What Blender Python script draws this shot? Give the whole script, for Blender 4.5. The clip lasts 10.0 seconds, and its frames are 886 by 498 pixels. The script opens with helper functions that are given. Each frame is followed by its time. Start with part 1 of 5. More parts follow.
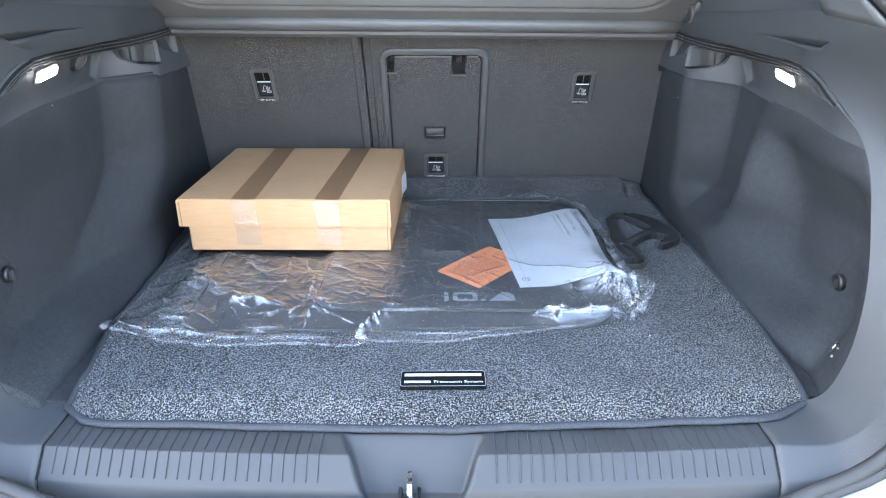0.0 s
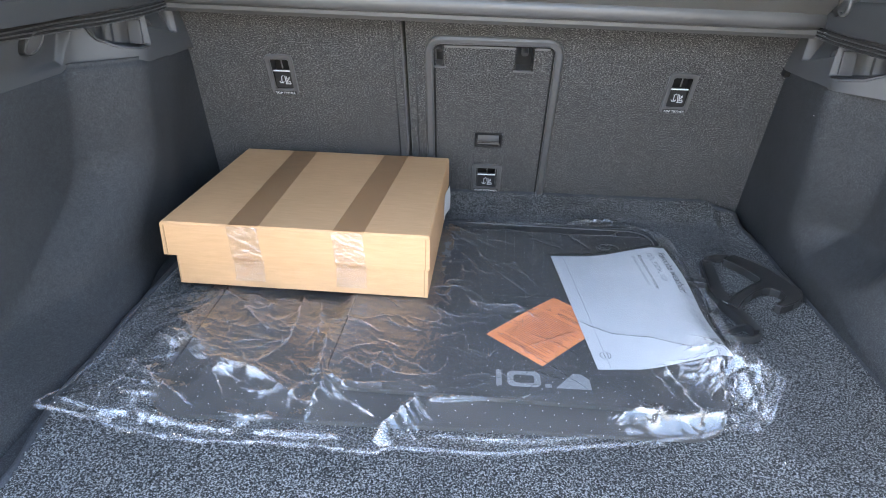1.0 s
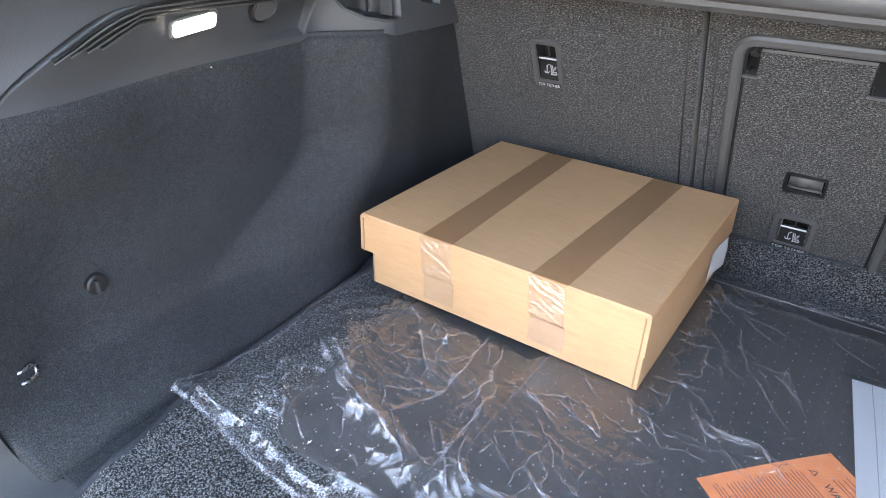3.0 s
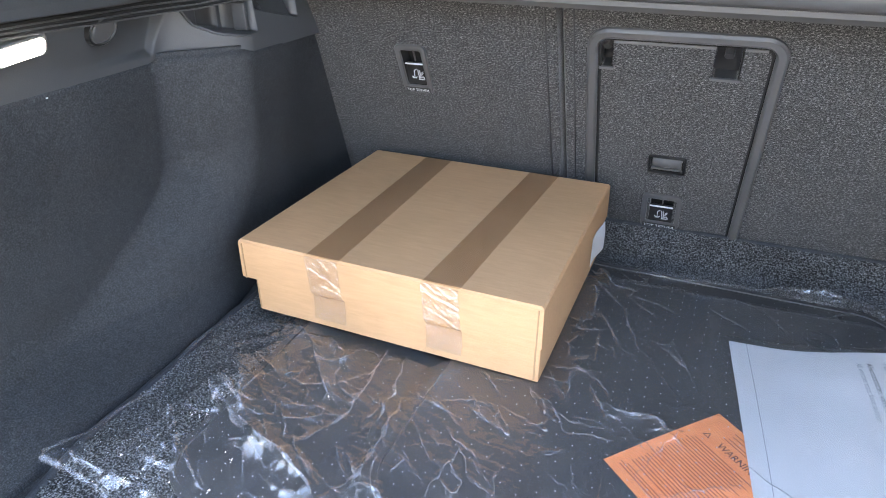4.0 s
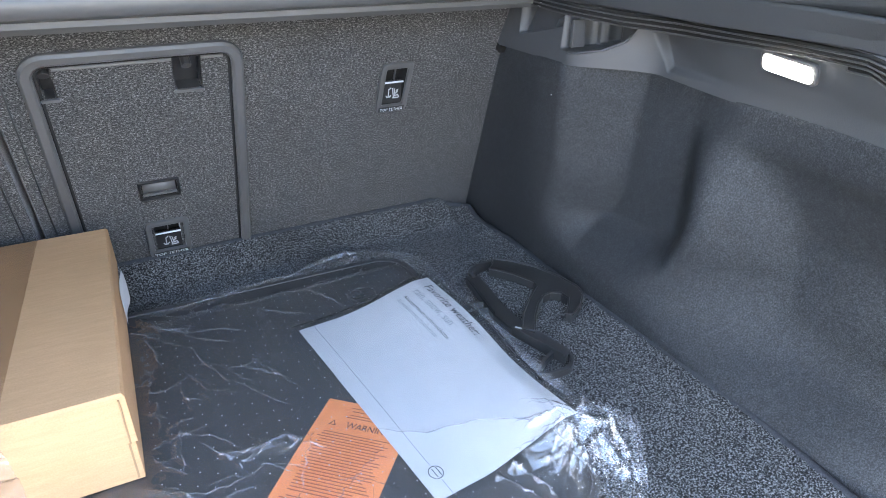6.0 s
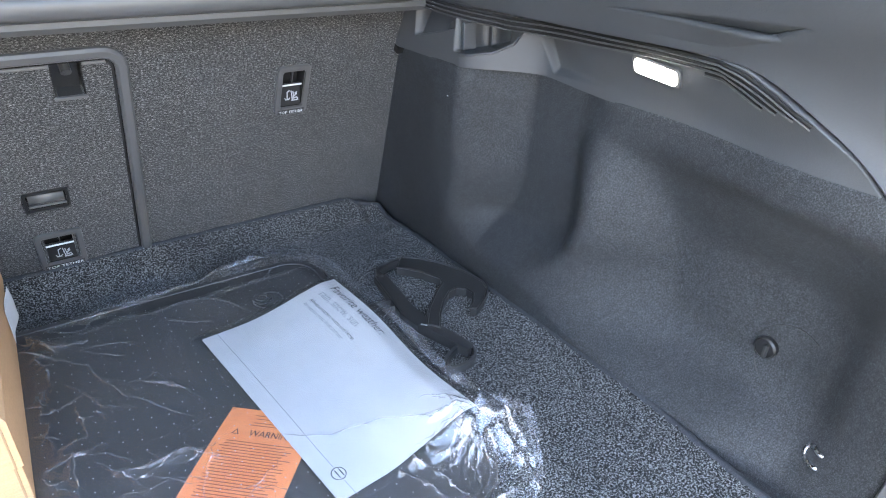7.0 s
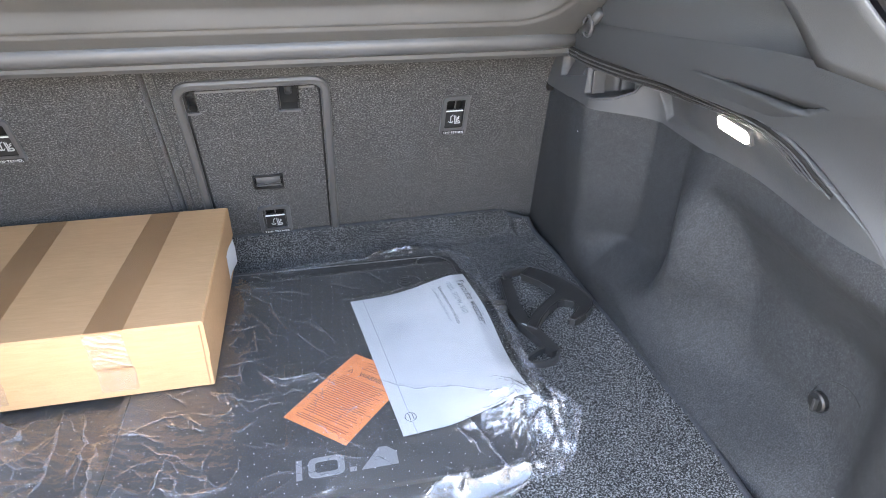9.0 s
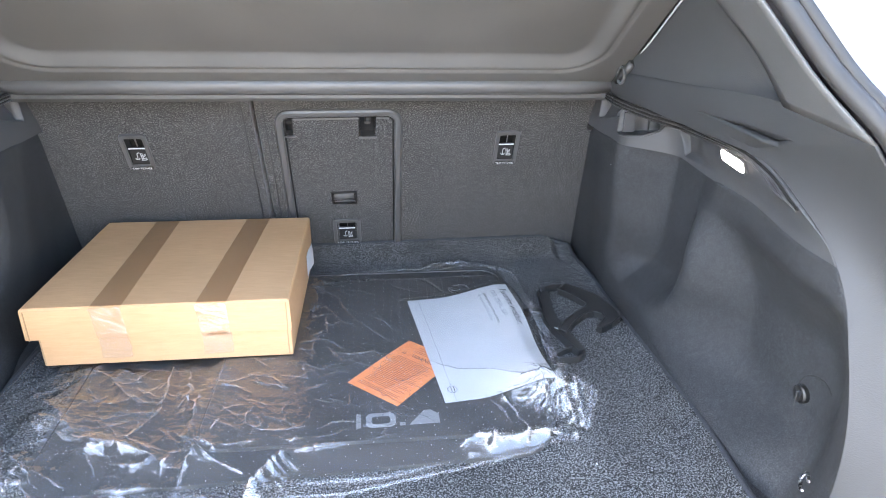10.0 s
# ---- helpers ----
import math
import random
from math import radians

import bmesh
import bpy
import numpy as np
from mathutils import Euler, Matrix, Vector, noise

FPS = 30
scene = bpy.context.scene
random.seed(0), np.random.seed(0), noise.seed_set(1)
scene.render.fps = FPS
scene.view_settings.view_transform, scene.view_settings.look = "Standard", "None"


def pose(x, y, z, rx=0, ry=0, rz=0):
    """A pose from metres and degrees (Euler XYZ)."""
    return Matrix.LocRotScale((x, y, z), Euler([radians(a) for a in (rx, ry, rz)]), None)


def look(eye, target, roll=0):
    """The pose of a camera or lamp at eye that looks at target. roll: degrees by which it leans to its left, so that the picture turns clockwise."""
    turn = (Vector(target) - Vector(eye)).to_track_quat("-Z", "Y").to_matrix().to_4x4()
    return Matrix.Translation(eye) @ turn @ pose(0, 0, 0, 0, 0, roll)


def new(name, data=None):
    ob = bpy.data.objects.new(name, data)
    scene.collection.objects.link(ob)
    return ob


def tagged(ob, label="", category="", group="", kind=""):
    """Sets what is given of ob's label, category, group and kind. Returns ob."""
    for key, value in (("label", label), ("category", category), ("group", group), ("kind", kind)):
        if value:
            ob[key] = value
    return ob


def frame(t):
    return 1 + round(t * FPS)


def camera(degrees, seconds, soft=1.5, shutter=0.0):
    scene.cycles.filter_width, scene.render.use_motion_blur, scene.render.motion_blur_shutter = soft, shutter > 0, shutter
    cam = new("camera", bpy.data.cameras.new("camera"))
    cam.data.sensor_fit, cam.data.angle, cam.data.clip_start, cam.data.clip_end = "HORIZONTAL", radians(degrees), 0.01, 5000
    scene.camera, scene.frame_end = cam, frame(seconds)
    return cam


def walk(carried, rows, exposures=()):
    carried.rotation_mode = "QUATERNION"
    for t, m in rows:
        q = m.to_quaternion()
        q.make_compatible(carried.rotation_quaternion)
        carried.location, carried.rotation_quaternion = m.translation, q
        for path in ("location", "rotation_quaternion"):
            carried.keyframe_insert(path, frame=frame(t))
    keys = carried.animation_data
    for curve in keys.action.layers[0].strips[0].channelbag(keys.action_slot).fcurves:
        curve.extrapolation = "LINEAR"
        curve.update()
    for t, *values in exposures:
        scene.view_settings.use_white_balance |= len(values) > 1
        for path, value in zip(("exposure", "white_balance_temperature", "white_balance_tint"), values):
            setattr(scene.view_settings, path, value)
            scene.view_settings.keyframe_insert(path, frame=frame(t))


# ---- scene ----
cam = camera(69.5, 10.0, soft=1.0)
PATH = [
    (0, (0.019, -0.646, 0.524), (0.032, 1.182, -0.287), -0.1),
    (0.4, (0.019, -0.532, 0.515), (0.036, 1.286, -0.319), 0.2),
    (0.5, (0.016, -0.502, 0.514), (0.022, 1.31, -0.332), 0.8),
    (1, (-0.01, -0.353, 0.511), (-0.101, 1.443, -0.364), 1.5),
    (1.5, (-0.027, -0.248, 0.509), (-0.415, 1.488, -0.403), 2.3),
    (2, (-0.004, -0.167, 0.508), (-0.699, 1.459, -0.425), 2.7),
    (3.3, (0.05, -0.096, 0.502), (-0.924, 1.352, -0.474), 1.0),
    (3.5, (0.049, -0.095, 0.501), (-0.894, 1.381, -0.464), 0.5),
    (4, (0.044, -0.084, 0.499), (-0.628, 1.544, -0.449), -0.3),
    (4.5, (0.005, -0.057, 0.505), (-0.23, 1.688, -0.443), -1.3),
    (5, (-0.013, -0.043, 0.502), (0.149, 1.708, -0.451), -1.7),
    (5.5, (-0.02, -0.038, 0.508), (0.515, 1.636, -0.448), -1.0),
    (6, (-0.033, -0.036, 0.497), (0.808, 1.52, -0.436), 0.3),
    (6.2, (-0.031, -0.038, 0.498), (0.88, 1.477, -0.438), 0.6),
    (7.3, (-0.001, -0.068, 0.517), (1.028, 1.356, -0.439), 1.6),
    (7.5, (-0.002, -0.07, 0.517), (1.031, 1.351, -0.438), 1.8),
    (8, (0.005, -0.088, 0.53), (0.972, 1.377, -0.428), 1.4),
    (8.5, (0.04, -0.148, 0.556), (0.706, 1.471, -0.41), 0.7),
    (9, (0.074, -0.255, 0.582), (0.474, 1.473, -0.343), -0.3),
    (9.5, (0.092, -0.335, 0.589), (0.378, 1.436, -0.294), -0.1),
    (10, (0.052, -0.436, 0.597), (0.291, 1.385, -0.195), 0.6),
]
EXPOSURES = [(0.0, 4.46, 6820, 8.0), (0.5, 4.51, 6850, 9.0), (1.0, 4.33, 7350, 10.0), (1.5, 4.23, 7600, 12.0), (2.0, 4.28, 7700, 13.0), (3.5, 4.35, 7500, 13.0), (4.5, 4.29, 7250, 11.0), (5.0, 4.29, 7250, 11.0), (6.0, 4.46, 6950, 10.0), (7.5, 4.61, 7250, 10.0), (8.5, 4.63, 7700, 13.0), (9.0, 4.63, 7700, 13.0), (10.0, 4.66, 7450, 12.0)]
walk(cam, [(t, look(eye, target, roll)) for t, eye, target, roll in PATH], EXPOSURES)

SKY, SUN, LAMPS = 0.15, 5.0, 2.0


# ---- world and light ----
world = bpy.data.worlds.new("sky")
scene.world = world
world.use_nodes = True
wn = world.node_tree.nodes
sky = wn.new("ShaderNodeTexSky")
sky.sky_type = "NISHITA"
sky.sun_disc = False
sky.sun_elevation = radians(52)
sky.sun_rotation = radians(-60)
sky.dust_density = 1.5
sky.ozone_density = 0.5
world.node_tree.links.new(sky.outputs[0], wn["Background"].inputs[0])
wn["Background"].inputs[1].default_value = SKY
sun = new("sun", bpy.data.lights.new("sun", "SUN"))
sun.data.energy = SUN
sun.data.angle = radians(0.5)
sun.data.color = (1.0, 0.95, 0.88)
sun.matrix_world = look((-3.2, 1.9, 4.8), (0, 0, 0))

# ---- helpers for building ----
TAN = 0.479
SC, SS = math.cos(math.atan(TAN)), math.sin(math.atan(TAN))
SEAT = Matrix(((1, 0, 0, 0), (0, -SS, -SC, 0.943), (0, SC, -SS, 0), (0, 0, 0, 1)))
rng = np.random.default_rng(7)


def sstep(a, b, x):
    q = np.clip((np.asarray(x, float) - a) / (b - a), 0, 1)
    return q * q * (3 - 2 * q)


PERM = np.random.default_rng(3).permutation(512)
GRAD = np.random.default_rng(5).uniform(0, 2 * math.pi, 512)


def perlin(x, y, seed=0):
    """Smooth 2D noise, about -0.7 to 0.7."""
    x, y = np.asarray(x, float) + seed * 17.31, np.asarray(y, float) + seed * 9.73
    xi, yi = np.floor(x).astype(int), np.floor(y).astype(int)
    xf, yf = x - xi, y - yi

    def corner(i, j):
        a = GRAD[PERM[(PERM[(xi + i) % 512] + yi + j) % 512]]
        return np.cos(a) * (xf - i) + np.sin(a) * (yf - j)

    u, v = xf ** 3 * (xf * (xf * 6 - 15) + 10), yf ** 3 * (yf * (yf * 6 - 15) + 10)
    return (corner(0, 0) * (1 - u) + corner(1, 0) * u) * (1 - v) + (corner(0, 1) * (1 - u) + corner(1, 1) * u) * v


def ridge(x, y, seed=0):
    """Noise with sharp crests, 0 to 1."""
    return np.clip(1 - np.abs(perlin(x, y, seed)) * 2.6, 0, 1)


def along(points, n):
    """n points at even steps along a smooth line through points."""
    p = np.array(points, float)
    d = np.r_[0, np.cumsum(np.linalg.norm(np.diff(p, axis=0), axis=1))]
    # Catmull-Rom in the chord length
    m = np.gradient(p, d, axis=0)
    t = np.linspace(0, d[-1], n)
    k = np.clip(np.searchsorted(d, t, side="right") - 1, 0, len(d) - 2)
    h = (d[k + 1] - d[k])[:, None]
    s = ((t - d[k]) / h[:, 0])[:, None]
    return ((2 * s ** 3 - 3 * s ** 2 + 1) * p[k] + (s ** 3 - 2 * s ** 2 + s) * h * m[k]
            + (-2 * s ** 3 + 3 * s ** 2) * p[k + 1] + (s ** 3 - s ** 2) * h * m[k + 1])


def grid_mesh(name, pts, smooth=True, flip=False):
    """A sheet from an array of rows of points."""
    pts = pts[::-1] if flip else pts
    r, c, _ = pts.shape
    i = np.arange(r * c).reshape(r, c)
    quads = np.stack([i[:-1, :-1], i[:-1, 1:], i[1:, 1:], i[1:, :-1]], -1).reshape(-1, 4)
    me = bpy.data.meshes.new(name)
    me.from_pydata(pts.reshape(-1, 3).tolist(), [], quads.tolist())
    if smooth:
        me.polygons.foreach_set("use_smooth", [True] * len(me.polygons))
    me.update()
    return me


def bm_mesh(name, bm, smooth=False):
    me = bpy.data.meshes.new(name)
    bmesh.ops.recalc_face_normals(bm, faces=bm.faces)
    bm.to_mesh(me)
    bm.free()
    if smooth:
        me.polygons.foreach_set("use_smooth", [True] * len(me.polygons))
    return me


def part(name, mesh, material, parent=None, label="", place=None, smooth=False):
    """One mesh object, under a thing or a part when a parent is given."""
    if isinstance(mesh, bmesh.types.BMesh):
        mesh = bm_mesh(name, mesh, smooth)
    if not mesh.materials:
        mesh.materials.append(material)
    ob = new(name, mesh)
    if parent is not None:
        ob.parent = parent
    if place is not None:
        ob.matrix_basis = place
    if label:
        ob["label"] = label
    return ob


def thing(name, label, category, group="", kind="", place=None):
    ob = new(name)
    ob.empty_display_size = 0.05
    if place is not None:
        ob.matrix_basis = place
    return tagged(ob, label, category, group, kind)


def thick(ob, depth, offset=-1.0):
    m = ob.modifiers.new("thickness", "SOLIDIFY")
    m.thickness, m.offset = depth, offset
    return ob


def box_bm(size, centre=(0, 0, 0), bevel=0.0, seg=2):
    bm = bmesh.new()
    bmesh.ops.create_cube(bm, size=1, matrix=Matrix.Translation(centre) @ Matrix.Diagonal((*size, 1)))
    if bevel:
        bmesh.ops.bevel(bm, geom=bm.edges[:], offset=bevel, segments=seg, affect="EDGES", profile=0.6)
    return bm


def rounded(w, h, r, n=5, cx=0.0, cy=0.0):
    """The outline of a rectangle with rounded corners."""
    out = []
    for sx, sy, a0 in ((1, 1, 0), (-1, 1, 90), (-1, -1, 180), (1, -1, 270)):
        for k in range(n + 1):
            a = radians(a0 + 90 * k / n)
            out.append((cx + sx * (w / 2 - r) + r * math.cos(a), cy + sy * (h / 2 - r) + r * math.sin(a)))
    return out


def slab_bm(outline, z0, z1, bevel=0.0, seg=2):
    """An outline drawn up from z0 to z1, its upper rim bevelled."""
    bm = bmesh.new()
    low = [bm.verts.new((x, y, z0)) for x, y in outline]
    top = [bm.verts.new((x, y, z1)) for x, y in outline]
    bm.faces.new(low[::-1])
    bm.faces.new(top)
    n = len(outline)
    rim = []
    for k in range(n):
        bm.faces.new((low[k], low[(k + 1) % n], top[(k + 1) % n], top[k]))
    for k in range(n):
        rim.append(bm.edges.get((top[k], top[(k + 1) % n])))
    if bevel:
        bmesh.ops.bevel(bm, geom=rim, offset=bevel, segments=seg, affect="EDGES", profile=0.6)
    return bm


def ring_bm(outer, inner, z0, z1, bevel=0.0):
    """A flat frame between two outlines with as many points."""
    bm = bmesh.new()
    n = len(outer)
    v = [[bm.verts.new((x, y, z)) for x, y in line] for line, z in ((outer, z0), (outer, z1), (inner, z1), (inner, z0))]
    for k in range(n):
        j = (k + 1) % n
        for a in range(4):
            b = (a + 1) % 4
            bm.faces.new((v[a][k], v[a][j], v[b][j], v[b][k]))
    if bevel:
        rim = [bm.edges.get((v[a][k], v[a][(k + 1) % n])) for a in (1, 2) for k in range(n)]
        bmesh.ops.bevel(bm, geom=rim, offset=bevel, segments=2, affect="EDGES", profile=0.6)
    return bm


def sweep_bm(points, section, closed=False, up=(0, 0, 1)):
    """A section (list of side, up) carried along a line."""
    p = np.array(points, float)
    n = len(p)
    if closed:
        tan = np.roll(p, -1, 0) - np.roll(p, 1, 0)
    else:
        tan = np.gradient(p, axis=0)
    bm = bmesh.new()
    rings = []
    upv = Vector(up)
    for q, t in zip(p, tan):
        t = Vector(t).normalized()
        side = t.cross(upv)
        side = side.normalized() if side.length > 1e-4 else Vector((1, 0, 0))
        nup = side.cross(t).normalized()
        rings.append([bm.verts.new(Vector(q) + side * a + nup * b) for a, b in section])
    m = len(section)
    for k in range(n if closed else n - 1):
        a, b = rings[k], rings[(k + 1) % n]
        for i in range(m):
            j = (i + 1) % m
            bm.faces.new((a[i], a[j], b[j], b[i]))
    if not closed:
        bm.faces.new(rings[0][::-1])
        bm.faces.new(rings[-1])
    return bm


def circle(r, n=8, ry=None):
    return [(r * math.cos(2 * math.pi * k / n), (ry or r) * math.sin(2 * math.pi * k / n)) for k in range(n)]


def text_mesh(body, size, place_fn=None, extrude=0.0):
    """Letters as a flat mesh; place_fn maps each (x, y, z)."""
    cu = bpy.data.curves.new("letters", "FONT")
    cu.body, cu.size, cu.extrude, cu.resolution_u = body, size, extrude, 2
    ob = bpy.data.objects.new("letters", cu)
    scene.collection.objects.link(ob)
    dg = bpy.context.evaluated_depsgraph_get()
    me = bpy.data.meshes.new_from_object(ob.evaluated_get(dg))
    bpy.data.objects.remove(ob)
    if place_fn:
        for v in me.vertices:
            v.co = place_fn(*v.co)
    me.materials.clear()
    return me


def text_width(me):
    xs = [v.co.x for v in me.vertices]
    return max(xs) - min(xs)


def carved(mesh, cutters):
    """The mesh with the cutters' room taken out."""
    ob = new("carve_base", mesh)
    helpers = []
    for c in cutters:
        h = new("carve_tool", bm_mesh("carve_tool", c))
        helpers.append(h)
        m = ob.modifiers.new("cut", "BOOLEAN")
        m.object, m.operation, m.solver = h, "DIFFERENCE", "EXACT"
    dg = bpy.context.evaluated_depsgraph_get()
    out = bpy.data.meshes.new_from_object(ob.evaluated_get(dg))
    for h in (ob, *helpers):
        bpy.data.objects.remove(h)
    return out


# ---- materials ----
def material(name, colour, rough=0.6, metal=0.0, spec=0.5):
    m = bpy.data.materials.new(name)
    m.use_nodes = True
    b = m.node_tree.nodes["Principled BSDF"]
    b.inputs["Base Color"].default_value = (*colour, 1)
    b.inputs["Roughness"].default_value = rough
    b.inputs["Metallic"].default_value = metal
    b.inputs["Specular IOR Level"].default_value = spec
    return m


def noise_node(m, scale, detail=3.0, stretch=(1, 1, 1), kind="ShaderNodeTexNoise", coords="Object"):
    nt = m.node_tree
    co = nt.nodes.new("ShaderNodeTexCoord")
    mp = nt.nodes.new("ShaderNodeMapping")
    mp.inputs["Scale"].default_value = stretch
    tex = nt.nodes.new(kind)
    tex.inputs["Scale"].default_value = scale
    if kind == "ShaderNodeTexNoise":
        tex.inputs["Detail"].default_value = detail
    nt.links.new(co.outputs[coords], mp.inputs[0])
    nt.links.new(mp.outputs[0], tex.inputs["Vector"])
    return tex.outputs[0]


def ramp(m, value, stops):
    nt = m.node_tree
    r = nt.nodes.new("ShaderNodeValToRGB")
    while len(r.color_ramp.elements) < len(stops):
        r.color_ramp.elements.new(0.5)
    for e, (at, c) in zip(r.color_ramp.elements, stops):
        e.position = at
        e.color = (*c, 1) if len(c) == 3 else c
    nt.links.new(value, r.inputs[0])
    return r.outputs[0]


def mix(m, a, b, fac=0.5, mode="MIX"):
    nt = m.node_tree
    x = nt.nodes.new("ShaderNodeMix")
    x.data_type, x.blend_type = "RGBA", mode
    for value, slot in ((fac, 0), (a, 6), (b, 7)):
        if isinstance(value, (int, float)):
            x.inputs[slot].default_value = value
        elif isinstance(value, tuple):
            x.inputs[slot].default_value = (*value, 1)
        else:
            nt.links.new(value, x.inputs[slot])
    return x.outputs[2]


def base(m, colour):
    m.node_tree.links.new(colour, m.node_tree.nodes["Principled BSDF"].inputs["Base Color"])


def rough(m, value):
    m.node_tree.links.new(value, m.node_tree.nodes["Principled BSDF"].inputs["Roughness"])


def bump(m, height, strength=0.3, distance=0.001):
    nt = m.node_tree
    b = nt.nodes.new("ShaderNodeBump")
    b.inputs["Strength"].default_value = strength
    b.inputs["Distance"].default_value = distance
    nt.links.new(height, b.inputs["Height"])
    nt.links.new(b.outputs[0], nt.nodes["Principled BSDF"].inputs["Normal"])


def g(v, tint=(1, 1, 1)):
    return tuple(v * t for t in tint)


def make_felt(name, lo, hi, tint, sheen=0.25, stretch=(1, 1, 1), r=0.92, spec=0.25, grain=750, relief=0.2, fleck=(0.45, 0.90, 2.1), mottle=0.0):
    """Pressed fibres: fine grain, stray pale and dark flecks, faint clouds."""
    m = material(name, g(lo, tint), r, spec=spec)
    fine = noise_node(m, grain * 1.3, 2.0, stretch)
    flecks = noise_node(m, grain * 0.62, 3.0, stretch)
    broad = noise_node(m, 14, 3.0)
    c = ramp(m, fine, [(0.40, g(lo, tint)), (0.60, g(hi, tint))])
    c = mix(m, c, ramp(m, flecks, [(0.38, g(fleck[0])), (0.51, g(fleck[1])), (0.66, g(fleck[2]))]), 1.0, "MULTIPLY")
    c = mix(m, c, ramp(m, broad, [(0.3, (0.82, 0.82, 0.82)), (0.7, (1.0, 1.0, 1.0))]), 0.8, "MULTIPLY")
    if mottle:
        clouds = noise_node(m, grain * 0.13, 4.0, stretch)
        c = mix(m, c, ramp(m, clouds, [(0.34, g(1 - mottle)), (0.66, g(1 + mottle))]), 1.0, "MULTIPLY")
    base(m, c)
    rough(m, ramp(m, flecks, [(0.35, g(r - 0.06)), (0.65, g(min(1.0, r + 0.08)))]))
    bump(m, fine, relief, 0.0008)
    b = m.node_tree.nodes["Principled BSDF"]
    b.inputs["Sheen Weight"].default_value = sheen
    b.inputs["Sheen Roughness"].default_value = 0.5
    return m


FELT = make_felt("side_felt", 0.022, 0.054, (0.93, 1.0, 1.08), sheen=0.0, r=0.70, spec=0.30, relief=0.35, grain=900, fleck=(0.60, 0.96, 1.5), mottle=0.10)
SEATFELT = make_felt("seat_felt", 0.007, 0.110, (1.0, 0.995, 0.97), stretch=(0.5, 1.0, 1.0), grain=880, relief=0.2, fleck=(0.34, 0.86, 2.1), mottle=0.20)


def make_plastic(name, v, tint=(1, 1, 1), r=0.45, grain=1400, strength=0.25):
    m = material(name, g(v, tint), r)
    f = noise_node(m, grain, 2.0)
    br = noise_node(m, 9, 4.0)
    base(m, ramp(m, br, [(0.3, g(v * 0.88, tint)), (0.7, g(v * 1.1, tint))]))
    rough(m, ramp(m, br, [(0.3, g(r - 0.05)), (0.7, g(r + 0.07))]))
    bump(m, f, strength, 0.0005)
    return m


TRIM = make_plastic("trim_plastic", 0.060, (0.96, 1.0, 1.05), 0.52, 620, 0.4)
QUARTER = make_plastic("quarter_plastic", 0.058, (0.97, 1.0, 1.03), 0.5, 620, 0.4)
PILLAR = make_plastic("pillar_plastic", 0.042, (0.95, 1.0, 1.05), 0.60, 620, 0.45)
# pillar plastic made lighter, with the sky's glare put into its colour
TAILTRIM_LIT = make_plastic("tail_plastic_lit", 0.10, (0.97, 1.0, 1.03), 0.46, 620, 0.35)
DARKTRIM = make_plastic("dark_plastic", 0.04, (1, 1, 1), 0.45)
SILL = make_plastic("sill_plastic", 0.034, (0.95, 1.0, 1.04), 0.58)
BLACK = make_plastic("black_plastic", 0.016, (1, 1, 1), 0.33, 1400, 0.15)
GREYPL = make_plastic("grey_plastic", 0.078, (1, 1, 1), 0.36, 1600, 0.15)
COVER = make_plastic("cover_vinyl", 0.095, (1.02, 1.0, 0.95), 0.55, 1100, 0.3)
BARVINYL = make_plastic("bar_vinyl", 0.060, (1.0, 1.0, 0.98), 0.5, 900, 0.3)
SEAL = make_plastic("seal_rubber", 0.025, (1, 1, 1), 0.6, 700, 0.1)
DARK = material("gap_dark", (0.006, 0.006, 0.006), 0.9)
CHROME = material("bright_steel", (0.42, 0.43, 0.45), 0.25, 1.0)
noise_c = noise_node(CHROME, 300, 3.0)
rough(CHROME, ramp(CHROME, noise_c, [(0.3, (0.18,) * 3), (0.7, (0.4,) * 3)]))
WHITEINK = material("white_print", (0.68, 0.69, 0.70), 0.6)
INK = material("black_print", (0.02, 0.02, 0.025), 0.7)
GREYINK = material("grey_print", (0.25, 0.26, 0.28), 0.7)
PAINT = material("body_paint", (0.72, 0.73, 0.74), 0.3, 0.35)
base(PAINT, ramp(PAINT, noise_node(PAINT, 900, 1.0), [(0.35, (0.20, 0.21, 0.225)), (0.65, (0.26, 0.265, 0.275))]))

# carpet of the mat: light and dark loops
CARPET = material("mat_carpet", (0.1, 0.1, 0.11), 0.95, spec=0.2)
n1 = noise_node(CARPET, 490, 2.0)
n2 = noise_node(CARPET, 800, 1.0)
n3 = noise_node(CARPET, 7, 4.0)
c1 = ramp(CARPET, n1, [(0.40, (0.008, 0.008, 0.008)), (0.50, (0.044, 0.045, 0.045)), (0.62, (0.235, 0.238, 0.236))])
c2 = ramp(CARPET, n2, [(0.3, (0.55, 0.55, 0.55)), (0.7, (1.25, 1.25, 1.25))])
c1 = mix(CARPET, c1, c2, 1.0, "MULTIPLY")
base(CARPET, mix(CARPET, c1, ramp(CARPET, n3, [(0.35, (0.78, 0.78, 0.78)), (0.65, (1.1, 1.1, 1.1))]), 1.0, "MULTIPLY"))
bump(CARPET, n1, 0.8, 0.003)
cb = CARPET.node_tree.nodes["Principled BSDF"]
cb.inputs["Sheen Weight"].default_value = 0.10
cb.inputs["Sheen Roughness"].default_value = 0.45

WEAVE = make_felt("badge_weave", 0.004, 0.009, (1, 1, 1), sheen=0.0, spec=0.08)
PIPING = make_felt("edge_binding", 0.034, 0.056, (0.92, 1.0, 1.12), sheen=0.0, spec=0.3, r=0.7, fleck=(0.8, 1.0, 1.25))

